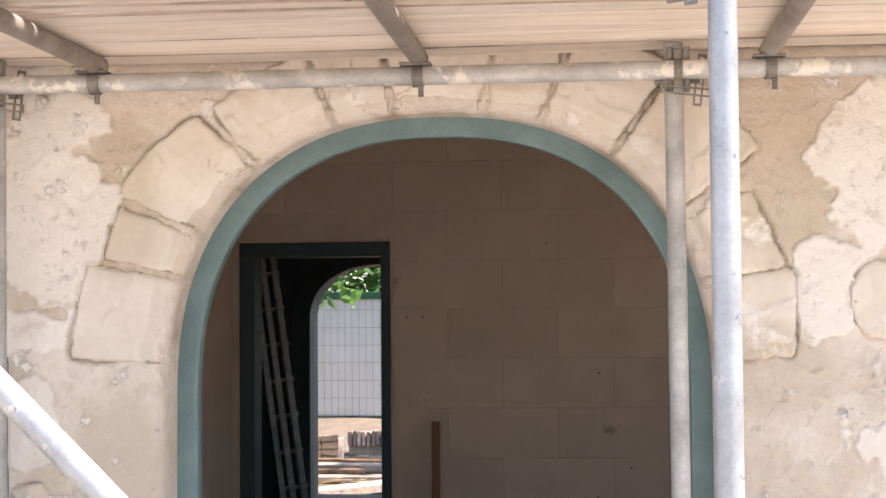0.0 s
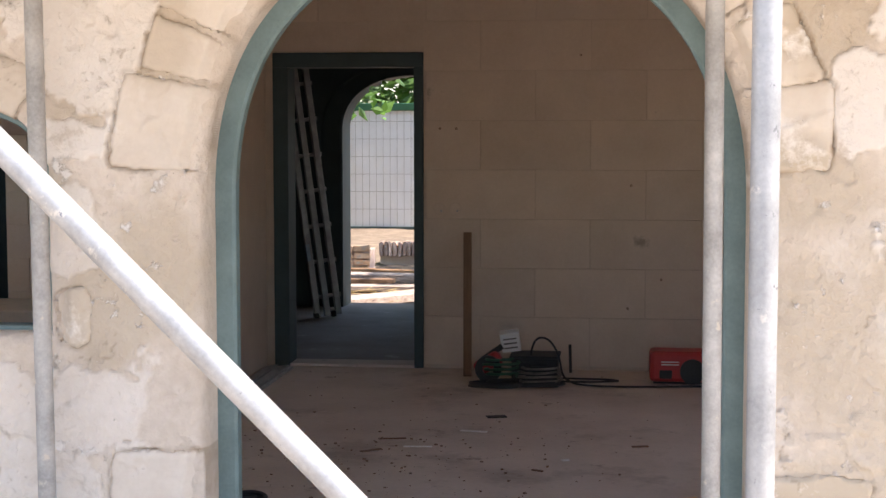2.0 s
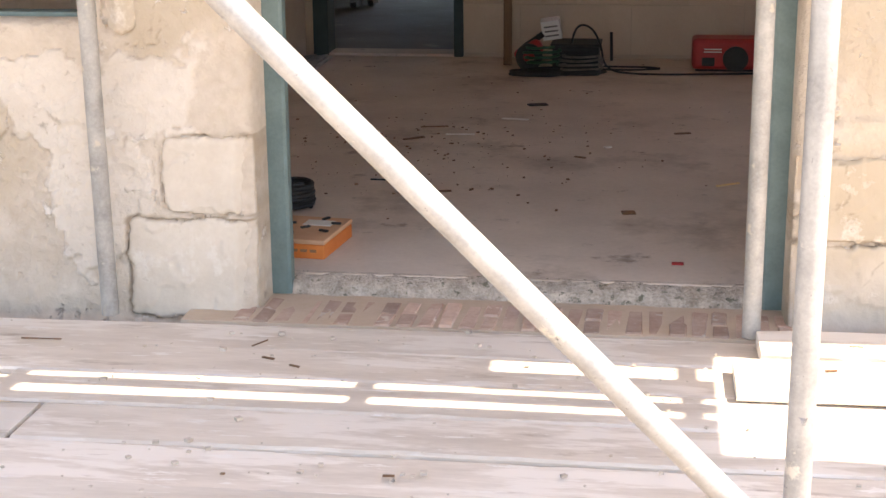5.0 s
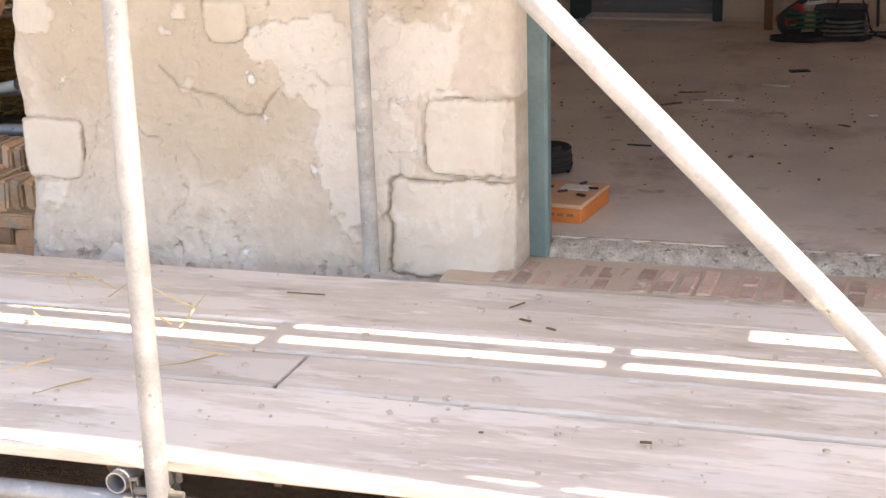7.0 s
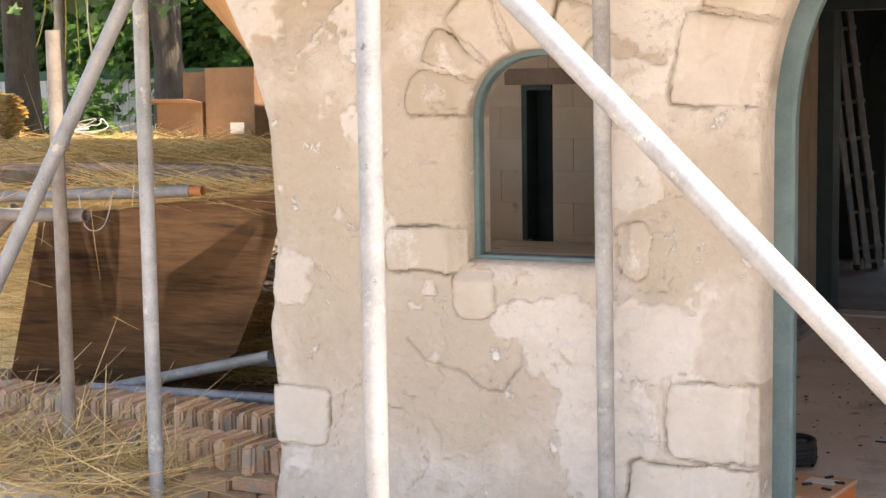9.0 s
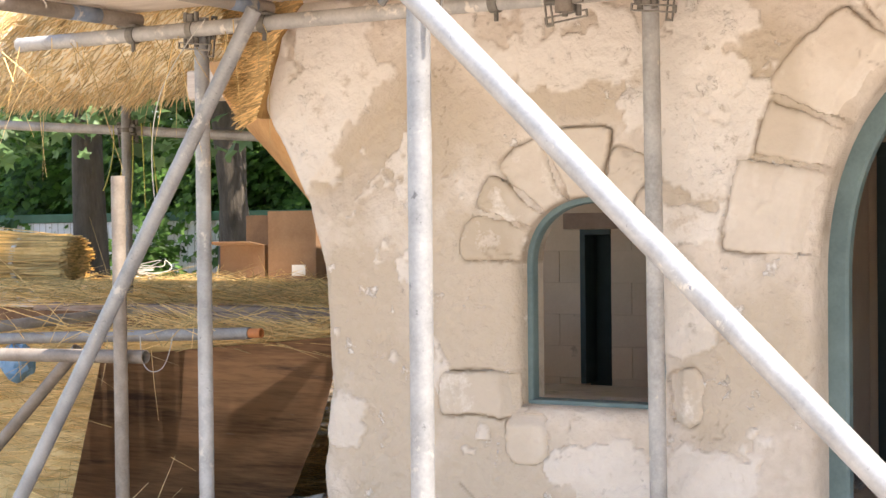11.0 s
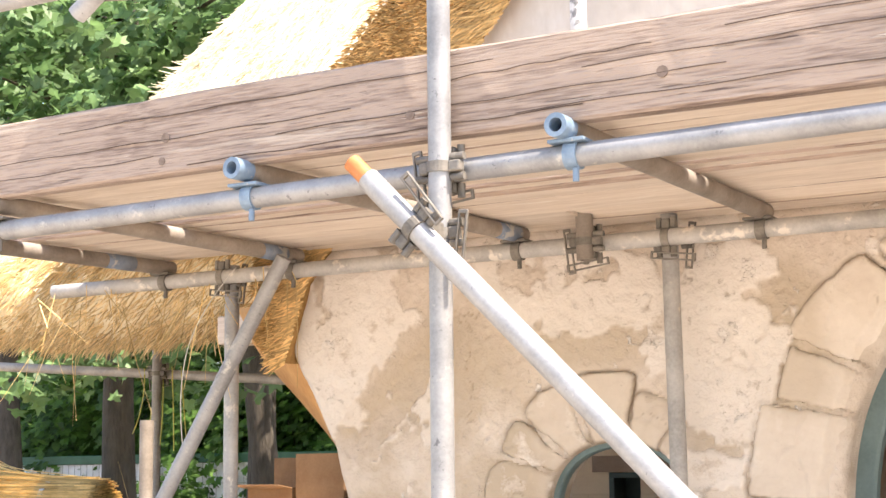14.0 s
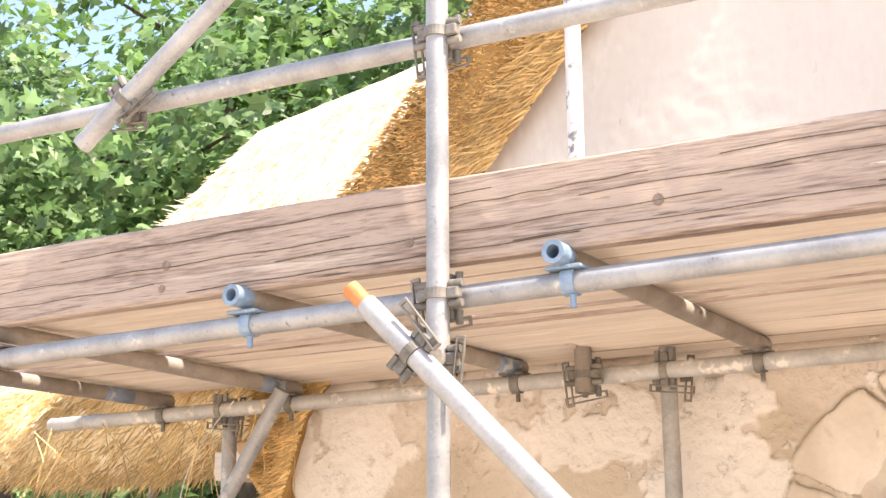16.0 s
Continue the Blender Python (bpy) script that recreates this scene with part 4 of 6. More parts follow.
# row at 3.94 added to block sun on the wall; ends at 3.6 unseen, for shade
for k, (y0, y1, xa, xb) in enumerate(((2.716, 2.90, -3.5, 3.6), (2.90, 3.11, -3.5, 3.6), (3.11, 3.30, -3.5, 1.35), (3.357, 3.413, -3.5, 1.35), (3.435, 3.53, -3.5, 0.77), (3.435, 3.57, 0.78, 1.35), (3.53, 3.76, -3.5, 0.79), (3.65, 3.76, 0.80, 1.35), (3.75, 3.948, -3.6, -1.752), (3.75, 3.948, -1.738, 3.6), (3.94, 4.068, -3.0, 3.6))):
    plank("upper_deck_board", xa, xb, y0 - 0.003, y1 + 0.003, 2.052 + 0.003 * (k % 2), 2.092 + 0.003 * (k % 2), UNDER, "tan scaffold board, its unseen top darkened to cut bounce", "upper deck boards", 20 + k, turn=(0, 0, 0.12, -0.35, 0.22, 0, -0.1, 0, 0, 0, 0)[k], top=DECK_TOP)
toe = plank("toe_board", -3.8, 2.2, 2.668, 2.714, 2.026, 2.214, TOE, "weathered grey-brown toe board with cracks and knots", "", 40)
for x, z, r in ((-2.265, 2.115, 0.016), (-1.03, 2.10, 0.016), (-1.60, 2.085, 0.014), (-2.275, 2.06, 0.013), (-0.42, 2.14, 0.014), (0.3, 2.10, 0.016)):
    part("knot", rod_mesh(bmesh.new(), (x, 2.6665, z), (x, 2.68, z), r * 0.75, 0, 14), KNOT_SOFT, toe, "dark knot")
for x0, x1, z in ((-2.6, -1.4, 2.165), (-1.35, 0.2, 2.06), (-0.9, 0.5, 2.175), (-2.2, -1.2, 2.045), (-2.9, -1.75, 2.105), (-1.95, -0.9, 2.088), (-1.2, 0.1, 2.135), (-0.6, 0.9, 2.075), (-3.2, -2.3, 2.06), (-1.5, -1.05, 2.15)):
    n = 14
    pts = [(x0 + (x1 - x0) * k / n, 2.6672, z + 0.0025 * math.sin(k * 1.7 + x0) + 0.012 * k / n) for k in range(n + 1)]
    curve_rod("crack", pts, 0.0011, KNOT, toe, "dark drying crack")

# ---- ground and surroundings ----
gx = np.concatenate([np.linspace(-400, -9, 14), np.linspace(-8.5, 4, 60), np.linspace(4.5, 400, 14)])
gy = np.concatenate([np.linspace(-400, 0, 8), np.linspace(0.4, 8, 50), np.linspace(8.5, 24, 30), np.linspace(30, 900, 12)])
GX, GY = np.meshgrid(gx, gy)
GZ = -0.32 + 0.05 * (fbm(GX, GY, 0.8, 4, 3) - 0.5)
GZ = np.where((GX > -4.7) & (GX < 2.0) & (GY > 4.3) & (GY < 12.2), -0.4, GZ)
GZ = np.where((GX > -5.4) & (GX < -2.9) & (GY > 4.85) & (GY < 6.4), -0.03 + 0.08 * (fbm(GX, GY, 0.4, 3, 9) - 0.5), GZ)
v = np.stack([GX.ravel(), GY.ravel(), GZ.ravel()], 1)
idx = np.arange(v.shape[0]).reshape(GX.shape)
f = np.stack([idx[:-1, :-1], idx[:-1, 1:], idx[1:, 1:], idx[1:, :-1]], -1).reshape(-1, 4)
me = bpy.data.meshes.new("ground")
me.from_pydata(v.tolist(), [], f.tolist())
ground = tagged(from_mesh("ground", me, SOIL, smooth=True), "dry brown soil with straw scraps", "ground", kind="structure")
# front part, out of view, made pale as a reflector
ground.data.materials.append(BOUNCE_GROUND)
for f in ground.data.polygons:
    f.material_index = 1 if f.center.y < 2.1 else 0
# ---- straw and thatch ----
def strands(base, way, length, width, rng):
    """Thin three-sided straws from base points along their ways; arrays in, verts and faces out."""
    n = len(base)
    way = way / np.linalg.norm(way, axis=1)[:, None]
    ref = np.where(np.abs(way[:, 2:3]) > 0.9, np.array([[1.0, 0, 0]]), np.array([[0, 0, 1.0]]))
    s = np.cross(way, ref)
    s /= np.linalg.norm(s, axis=1)[:, None]
    u = np.cross(s, way)
    vs = []
    bend = rng.normal(0, 0.06, (n, 3)) * length[:, None]
    for f, w in ((0, 1.0), (0.5, 0.9), (1, 0.35)):
        c = base + way * (length * f)[:, None] + bend * f * f
        for a in (0.3, 2.4, 4.5):
            vs.append(c + (s * math.cos(a) + u * math.sin(a)) * (width * w)[:, None])
    v = np.stack(vs, 1).reshape(-1, 3)
    q = []
    for r in (0, 3):
        for k in range(3):
            q.append((r + k, r + (k + 1) % 3, r + 3 + (k + 1) % 3, r + 3 + k))
    q = np.array(q)[None] + (np.arange(n) * 9)[:, None, None]
    return v, q.reshape(-1, 4)


def straw_mesh(name, groups):
    vs, fs, k = [], [], 0
    for v, f in groups:
        vs.append(v)
        fs.append(f + k)
        k += len(v)
    me = bpy.data.meshes.new(name)
    me.from_pydata(np.concatenate(vs).tolist(), [], np.concatenate(fs).tolist())
    return me


def island_vary(mat, amount):
    """Each loose piece of a mesh in a slightly different shade."""
    nt = mat.node_tree
    b = nt.nodes["Principled BSDF"]
    src = b.inputs["Base Color"].links[0].from_socket
    geo = nt.nodes.new("ShaderNodeNewGeometry")
    r = nt.nodes.new("ShaderNodeMapRange")
    r.inputs["To Min"].default_value, r.inputs["To Max"].default_value = 1 - amount, 1 + amount
    h = nt.nodes.new("ShaderNodeHueSaturation")
    nt.links.new(geo.outputs["Random Per Island"], r.inputs["Value"])
    nt.links.new(r.outputs[0], h.inputs["Value"])
    nt.links.new(src, h.inputs["Color"])
    nt.links.new(h.outputs[0], b.inputs["Base Color"])


island_vary(STRAW, 0.4)
# one straw in three tones: browner verge, sunlit eave, sunlit and bleached slope
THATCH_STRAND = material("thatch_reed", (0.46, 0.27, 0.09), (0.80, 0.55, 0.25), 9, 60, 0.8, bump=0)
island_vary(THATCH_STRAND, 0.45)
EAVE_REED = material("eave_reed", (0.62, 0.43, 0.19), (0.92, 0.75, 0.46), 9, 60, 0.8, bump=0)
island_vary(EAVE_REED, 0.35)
REED_PALE = material("sunlit_bleached_reed", (0.80, 0.71, 0.52), (0.94, 0.89, 0.74), 9, 60, 0.8, bump=0)
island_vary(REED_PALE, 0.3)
rng = np.random.default_rng(11)


def grid_mesh(name, P):
    """A sheet from an array of points, rows by columns."""
    a, b = P.shape[:2]
    idx = np.arange(a * b).reshape(a, b)
    f = np.stack([idx[:-1, :-1], idx[:-1, 1:], idx[1:, 1:], idx[1:, :-1]], -1).reshape(-1, 4)
    me = bpy.data.meshes.new(name)
    me.from_pydata(P.reshape(-1, 3).tolist(), [], f.tolist())
    me.polygons.foreach_set("use_smooth", [True] * len(me.polygons))
    return me


roof = thing("thatched_roof", "golden straw thatch with a thick trimmed verge over the gable", "roof")
roof["kind"] = "structure"
# verge: closed section swept up the gable slope
VERGE = ((-2.89, 1.69), (-2.80, 1.97), (-2.153, 2.683), (-0.378, 4.72))
VX, VZ = np.array([p[0] for p in VERGE]), np.array([p[1] for p in VERGE])


def verge_at(f):
    """Foot line of the verge and its outward way, for places from 0 to 1 up the slope."""
    x = np.interp(f, (0, 0.08, 0.3, 1), VX)
    z = np.interp(f, (0, 0.08, 0.3, 1), VZ)
    th = np.interp(f, (0, 0.04, 0.10, 0.2, 1), (0.12, 0.2, 0.26, 0.37, 0.37))
    return x, z, th


OUTX, OUTZ = -0.76, 0.65
VY = 3.995
for side in (1, -1):
    rows = []
    for f in np.linspace(0, 1, 70):
        x, z, th = verge_at(f)
        sec = []
        for a, yy in ((0.0, VY + 0.05), (0.06, VY + 0.01), (0.5, VY), (0.94, VY + 0.01), (1.0, VY + 0.05), (1.0, 5.5), (0.9, 7.5), (0.4, 7.5), (0.3, 4.4)):
            w = 0.016 * (vnoise(np.array([f * 9 + a * 3]), np.array([yy * 3]), 0.5, 3)[0] - 0.5)
            px = x + OUTX * th * a
            sec.append(((px if side == 1 else 2 * ARCH_X - px) + w, yy + w, z + OUTZ * th * a + w))
        rows.append(sec + [sec[0]])
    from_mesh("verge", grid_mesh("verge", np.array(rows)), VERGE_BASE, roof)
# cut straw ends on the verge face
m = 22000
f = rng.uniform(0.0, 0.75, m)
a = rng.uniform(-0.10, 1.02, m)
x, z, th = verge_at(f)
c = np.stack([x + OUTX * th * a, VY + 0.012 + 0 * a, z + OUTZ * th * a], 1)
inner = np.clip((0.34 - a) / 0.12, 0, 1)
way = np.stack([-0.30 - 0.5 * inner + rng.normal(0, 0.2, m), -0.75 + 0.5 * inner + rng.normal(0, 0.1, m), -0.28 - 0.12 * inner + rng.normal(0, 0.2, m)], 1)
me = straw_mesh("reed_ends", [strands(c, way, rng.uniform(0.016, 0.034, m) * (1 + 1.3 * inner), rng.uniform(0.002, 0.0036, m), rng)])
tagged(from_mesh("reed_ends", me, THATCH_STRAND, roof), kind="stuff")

# wing with its eave running along the yard
wing = thing("thatched_wing", "sunlit straw thatch of a low wing with a rounded eave", "roof")
wing["kind"] = "structure"


def wing_ridge(x):
    return np.interp(x, [-6.2, -5.6, -5.2, -4.9, -4.45, -3.9, -3.4, -2.6], [2.2, 2.65, 3.1, 3.45, 3.75, 3.85, 3.95, 4.2])


wx = np.linspace(-6.0, -2.55, 90)
prof = []
for v in np.linspace(0, 1, 46):
    z1 = wing_ridge(wx)
    bot = 1.95 + 0.05 * np.sin(wx * 1.7) + np.clip((-wx - 4.6) * 0.05, 0, 1) - 0.05 * np.clip((wx + 3.3) / 0.5, 0, 1)
    if v < 0.2:
        s = v / 0.2
        y, z = 5.16 - 0.26 * s + 0 * wx, bot + 0.19 * s ** 3
    else:
        s = (v - 0.2) / 0.8
        y, z = 4.90 + 1.05 * s + 0 * wx, bot + 0.19 + (z1 - bot - 0.19) * (s ** 0.9)
    nz = 0.03 * (fbm(wx, np.full_like(wx, v * 3), 0.15, 3, 5) - 0.5)
    prof.append(np.stack([wx, y + nz, z + nz], 1))
prof.append(np.stack([wx, np.full_like(wx, 7.4), np.maximum(wing_ridge(wx) - 1.0, 2.5)], 1))
prof.append(np.stack([wx, np.full_like(wx, 5.3), np.full_like(wx, 2.30)], 1))
P = np.array(prof)
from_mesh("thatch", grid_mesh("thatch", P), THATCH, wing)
# pale reed up the slope, oranger below: sunlight put into the colour
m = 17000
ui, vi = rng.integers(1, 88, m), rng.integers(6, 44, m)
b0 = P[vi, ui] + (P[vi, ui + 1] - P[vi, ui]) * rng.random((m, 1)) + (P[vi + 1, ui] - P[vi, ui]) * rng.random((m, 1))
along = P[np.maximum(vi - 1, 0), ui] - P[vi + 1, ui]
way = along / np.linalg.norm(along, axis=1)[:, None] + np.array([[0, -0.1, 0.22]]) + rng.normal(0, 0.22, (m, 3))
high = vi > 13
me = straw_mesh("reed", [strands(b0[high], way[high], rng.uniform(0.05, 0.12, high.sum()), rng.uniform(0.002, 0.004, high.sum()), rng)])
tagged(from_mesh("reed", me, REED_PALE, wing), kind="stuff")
m = 9000
ui, vi = rng.integers(1, 88, m), rng.integers(1, 15, m)
b0 = P[vi, ui] + (P[vi, ui + 1] - P[vi, ui]) * rng.random((m, 1)) + (P[vi + 1, ui] - P[vi, ui]) * rng.random((m, 1)) + np.array([[0, 0, 0.012]])
way = np.array([[-0.25, -0.45, -0.55]]) + rng.normal(0, 0.2, (m, 3))
me = straw_mesh("eave_reed", [strands(b0, way, rng.uniform(0.04, 0.10, m), rng.uniform(0.002, 0.004, m), rng)])
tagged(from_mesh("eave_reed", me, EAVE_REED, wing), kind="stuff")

# timber along the flaring wall edge and a pale offcut
zz = np.linspace(1.38, 1.90, 14)
P = np.array([[(left_edge(np.array([z]))[0] + 0.03 - d * (0.16 + 0.5 * (z - 1.38)), 4.14 + d * 0.20, z + d * 0.03) for d in (0, 1)] for z in zz])
bm = bmesh.new()
me = grid_mesh("soffit_board", P)
bm.from_mesh(me)
bmesh.ops.solidify(bm, geom=bm.faces[:], thickness=0.02)
tagged(link_mesh("soffit_board", bm, TIMBER), "orange curved soffit board under the thatch", "board")
tagged(link_mesh("pale_beam", box(-3.62, -3.02, 4.6, 4.72, 1.83, 1.94, bevel=0.01), UNDER), "whitewashed beam end under the eave", "beam")

# ---- yard beside the house ----
def brick_run(parent, x0, x1, y0, y1, z0, z1, mat, upright, seed):
    """One course of bricks, on edge or flat, each its own object on shared meshes."""
    rnd = random.Random(seed)
    w = 0.056 if upright else 0.2
    kinds = []
    for k in range(5):
        bm = bmesh.new()
        add_box(bm, 0.003, w - 0.006, 0, y1 - y0, 0, z1 - z0)
        for vtx in bm.verts:
            vtx.co += Vector((rnd.uniform(-0.004, 0.004), rnd.uniform(-0.012, 0.008), rnd.uniform(-0.014, 0.003)))
        bmesh.ops.bevel(bm, geom=bm.edges[:], offset=0.010 if upright else 0.006, segments=2, affect="EDGES")
        me = bpy.data.meshes.new("brick")
        bm.to_mesh(me)
        bm.free()
        me.materials.append(mat)
        kinds.append(me)
    x = x0
    while x < x1 - w * 0.6:
        ob = new("brick", kinds[rnd.randrange(5)])
        ob.location = (x, y0 + rnd.uniform(-0.006, 0.006), z0 + rnd.uniform(-0.004, 0.004))
        ob.rotation_euler = (rnd.uniform(-0.04, 0.04), rnd.uniform(-0.05, 0.05), rnd.uniform(-0.03, 0.03))
        ob.parent = parent
        x += w + rnd.uniform(-0.002, 0.006)


DIRT_MORTAR = material("dirty_lime_mortar", (0.30, 0.20, 0.12), (0.52, 0.40, 0.28), 12, 60, 0.96, bump=1.0, depth=0.02)
low = tagged(link_mesh("low_brick_wall", box(-4.9, -2.83, 4.455, 4.95, -0.45, 0.0), DIRT_MORTAR), "low stepped wall of worn buff bricks beside the house", "wall")
low_cap = link_mesh("mortar_bed", box(-4.9, -2.83, 4.462, 4.63, 0.001, 0.058), DIRT_MORTAR, low)
brick_run(low, -4.9, -2.84, 4.44, 4.64, -0.025, 0.08, BRICK_YELLOW, True, 1)
for k in range(4):
    brick_run(low, -4.9 + 0.1 * (k % 2), -2.84, 4.435, 4.535, -0.085 - 0.062 * k, -0.031 - 0.062 * k, BRICK_YELLOW, False, 10 + k)
low2 = tagged(link_mesh("back_brick_course", box(-5.1, -2.86, 4.78, 5.0, -0.4, 0.09), DIRT_MORTAR), "upper course of worn buff bricks on edge", "wall")
brick_run(low2, -5.1, -2.87, 4.76, 4.96, 0.015, 0.115, BRICK_YELLOW, True, 3)

# leaning shuttering panel
bm = bmesh.new()
for x, z in ((-4.46, 0.80), (-3.18, 0.925), (-3.42, 0.56), (-3.70, 0.21), (-3.95, 0.08), (-4.34, 0.0), (-5.10, -0.06)):
    bm.verts.new((x, 5.0 + 0.55 * (0.925 - z), z))
bm.faces.new(bm.verts)
bmesh.ops.solidify(bm, geom=bm.faces[:], thickness=0.02)
bmesh.ops.bevel(bm, geom=bm.edges[:], offset=0.003, segments=1, affect="EDGES")
panel = thing("plywood_panel", "dark brown shuttering plywood panel leaning under the platform", "panel")
part("sheet", bm, PLY, panel)

platform = thing("straw_platform", "board platform strewn with straw beside the house", "platform")
rr = random.Random(5)
for k in range(2, 9):
    y = 5.1 + k * 0.42
    part("board", box(-8.2, -3.2 - 0.27 * k, y, y + 0.39, 0.955 + rr.uniform(-0.008, 0.008), 0.995, bevel=0.004), DECK, platform)
part("joist", box(-8.2, -3.72, 5.95, 6.03, 0.86, 0.95, bevel=0.006), WOODB, platform)
part("joist", box(-8.2, -5.3, 8.5, 8.6, 0.86, 0.95, bevel=0.006), UNDER, platform)
for x in (-8.0, -6.3):
    part("post", box(x, x + 0.1, 8.5, 8.6, -0.33, 0.86, bevel=0.006), UNDER, platform)
    part("post", box(x, x + 0.1, 5.95, 6.03, -0.33, 0.86, bevel=0.006), UNDER, platform)


def straw_heap(name, label, cx, cy, z, rx, ry, h, count, length, seed, mat=None, up=0.12):
    g = np.random.default_rng(seed)
    r, t = np.sqrt(g.random(count)), g.uniform(0, 2 * np.pi, count)
    x, y = cx + rx * r * np.cos(t), cy + ry * r * np.sin(t)
    base = np.stack([x, y, z + h * (1 - r * r) * g.random(count)], 1)
    a = g.uniform(0, 2 * np.pi, count)
    way = np.stack([np.cos(a), 0.6 * np.sin(a), np.abs(g.normal(0.02, up, count))], 1)
    me = straw_mesh(name, [strands(base, way, g.uniform(0.4, 1.0, count) * length, g.uniform(0.0014, 0.003, count), g)])
    return tagged(from_mesh(name, me, mat or STRAW), label, "straw", kind="stuff")


straw_heap("straw_litter", "loose golden straw scattered on the platform", -6.2, 6.8, 1.0, 1.95, 1.75, 0.06, 2600, 0.45, 1, up=0.06)
straw_heap("straw_litter", "loose golden straw along the platform edge", -4.4, 6.0, 0.995, 1.2, 0.2, 0.05, 900, 0.45, 2, up=0.12)
straw_heap("straw_heap", "tangled straw on the end of the lower deck", -3.75, 3.95, -0.005, 0.75, 0.5, 0.13, 600, 0.5, 3, up=0.25)
straw_heap("straw_stalks", "dry stalks standing among the bricks", -3.55, 4.25, -0.02, 0.45, 0.12, 0.05, 60, 0.55, 4, up=0.9)
straw_heap("straw_wisps", "few straws lying on the deck boards", -2.4, 3.4, 0.004, 1.0, 0.5, 0.0, 45, 0.3, 5, up=0.02)
straw_heap("straw_yard", "straw thrown over the soil of the yard", -6.3, 6.4, -0.28, 2.2, 1.5, 0.1, 2600, 0.4, 6, up=0.15)

straw_heap("straw_heap", "sunlit straw lying beside the panel", -3.98, 6.15, -0.02, 0.45, 0.35, 0.62, 2800, 0.4, 12, up=0.15)

# straw heaped behind the panel and running down beside it
U, V = np.meshgrid(np.linspace(-6.6, -3.2, 70), np.linspace(0, 1, 34))
side = np.clip((-4.35 - U) / 0.35, 0, 1)
yb = np.interp(V, (0, 0.3, 1), (5.16, 5.07, 6.1)) * (1 - side) + np.interp(V, (0, 0.8, 1), (5.76, 6.02, 6.2)) * side
zb = np.interp(V, (0, 0.3, 1), (0.74, 0.885, 0.95)) * (1 - side) + np.interp(V, (0, 0.3, 0.8, 1), (-0.30, 0.25, 0.86, 0.92)) * side + 0.08 * (fbm(U, V * 1.5, 0.25, 3, 21) - 0.5) * np.maximum(side, V > 0.32)
zb = zb + np.clip((U + 3.6) / 0.4, 0, 1) * 0.05
P = np.stack([U, yb, zb], 2)
bed = thing("straw_bed", "thick bed of sunlit golden straw behind the plywood panel", "straw")
from_mesh("mass", grid_mesh("mass", P), STRAW, bed)
m = 5200
ui, vi = rng.integers(0, 69, m), rng.integers(1, 33, m)
keep = (vi > 7) | (ui < 44)
ui, vi = ui[keep], vi[keep]
m = len(ui)
a = rng.normal(0, 0.5, m) + np.where(rng.random(m) < 0.5, 0, np.pi)
fall = np.where(P[vi, ui, 0] < -4.5, -0.15, 0.0)
way = np.stack([np.cos(a), 0.7 * np.sin(a), 0.10 + 0.12 * rng.normal(0, 1, m) + fall], 1)
me = straw_mesh("straws", [strands(P[vi, ui] + np.array([[0, -0.01, 0.012]]) + rng.normal(0, 0.01, (m, 3)), way, rng.uniform(0.12, 0.4, m), rng.uniform(0.0016, 0.0034, m), rng)])
tagged(from_mesh("loose_straw", me, STRAW, bed), kind="stuff")


def bundle(at, rz, length, rad, seed):
    """A tied bundle of reed with its cut end to the front."""
    g = np.random.default_rng(seed)
    n = 900
    root = thing("reed_bundle", "tied bundle of golden reed lying on the platform", "reed bundle", "reed bundles", at=at)
    root.rotation_euler = (0, 0, radians(rz))
    r, t = rad * np.sqrt(g.random(n)), g.uniform(0, 2 * np.pi, n)
    base = np.stack([g.normal(0, 0.02, n), r * np.cos(t), rad + r * np.sin(t)], 1)
    way = np.stack([-np.ones(n), 0.25 * (base[:, 1]) + g.normal(0, 0.03, n), g.normal(0, 0.03, n)], 1)
    me = straw_mesh("reeds", [strands(base, way, g.uniform(0.7, 1.0, n) * length, g.uniform(0.003, 0.006, n), g)])
    from_mesh("reeds", me, STRAW, root)
    bm = rod_mesh(bmesh.new(), (-0.36, 0, rad), (-0.33, 0, rad), rad * 1.02, rad * 0.96, 20)
    part("string", bm, PLASTIC, root)


bundle((-6.35, 7.0, 1.02), 8, 1.9, 0.15, 1)
bundle((-6.8, 7.5, 1.02), -6, 1.9, 0.16, 2)
bundle((-7.0, 6.6, 1.02), 15, 1.9, 0.16, 3)


def carton(at, w, d, h, rz, flap, label):
    root = thing("cardboard_box", label, "box", "cardboard boxes", at=at)
    root.rotation_euler = (0, 0, radians(rz))
    t = 0.006
    part("bottom", box(0, w, 0, d, 0, t), CARD, root)
    part("side", box(0, w, 0, t, t, h, bevel=0.001), CARD, root)
    part("side", box(0, w, d - t, d, t, h * (1.75 if flap else 1), bevel=0.001), CARD, root)
    part("side", box(0, t, t, d - t, t, h, bevel=0.001), CARD, root)
    part("side", box(w - t, w, t, d - t, t, h, bevel=0.001), CARD, root)
    if flap:
        part("flap", box(-0.02, w, -0.16, 0, -t, 0, m=Matrix.Translation((0, 0, h)) @ Matrix.Rotation(radians(-8), 4, "X")), CARD, root)
    else:
        part("top", box(0, w, 0, d, h, h + t), CARD, root)
        part("sticker", box(w * 0.5, w * 0.78, -0.003, -0.0005, h * 0.12, h * 0.27), PAPER, root, "white sticker")


carton((-6.16, 8.2, 0.997), 0.355, 0.3, 0.26, 0, True, "open brown cardboard box with raised flaps")
carton((-5.775, 8.2, 0.997), 0.36, 0.3, 0.47, 3, False, "closed brown cardboard box with a sticker")

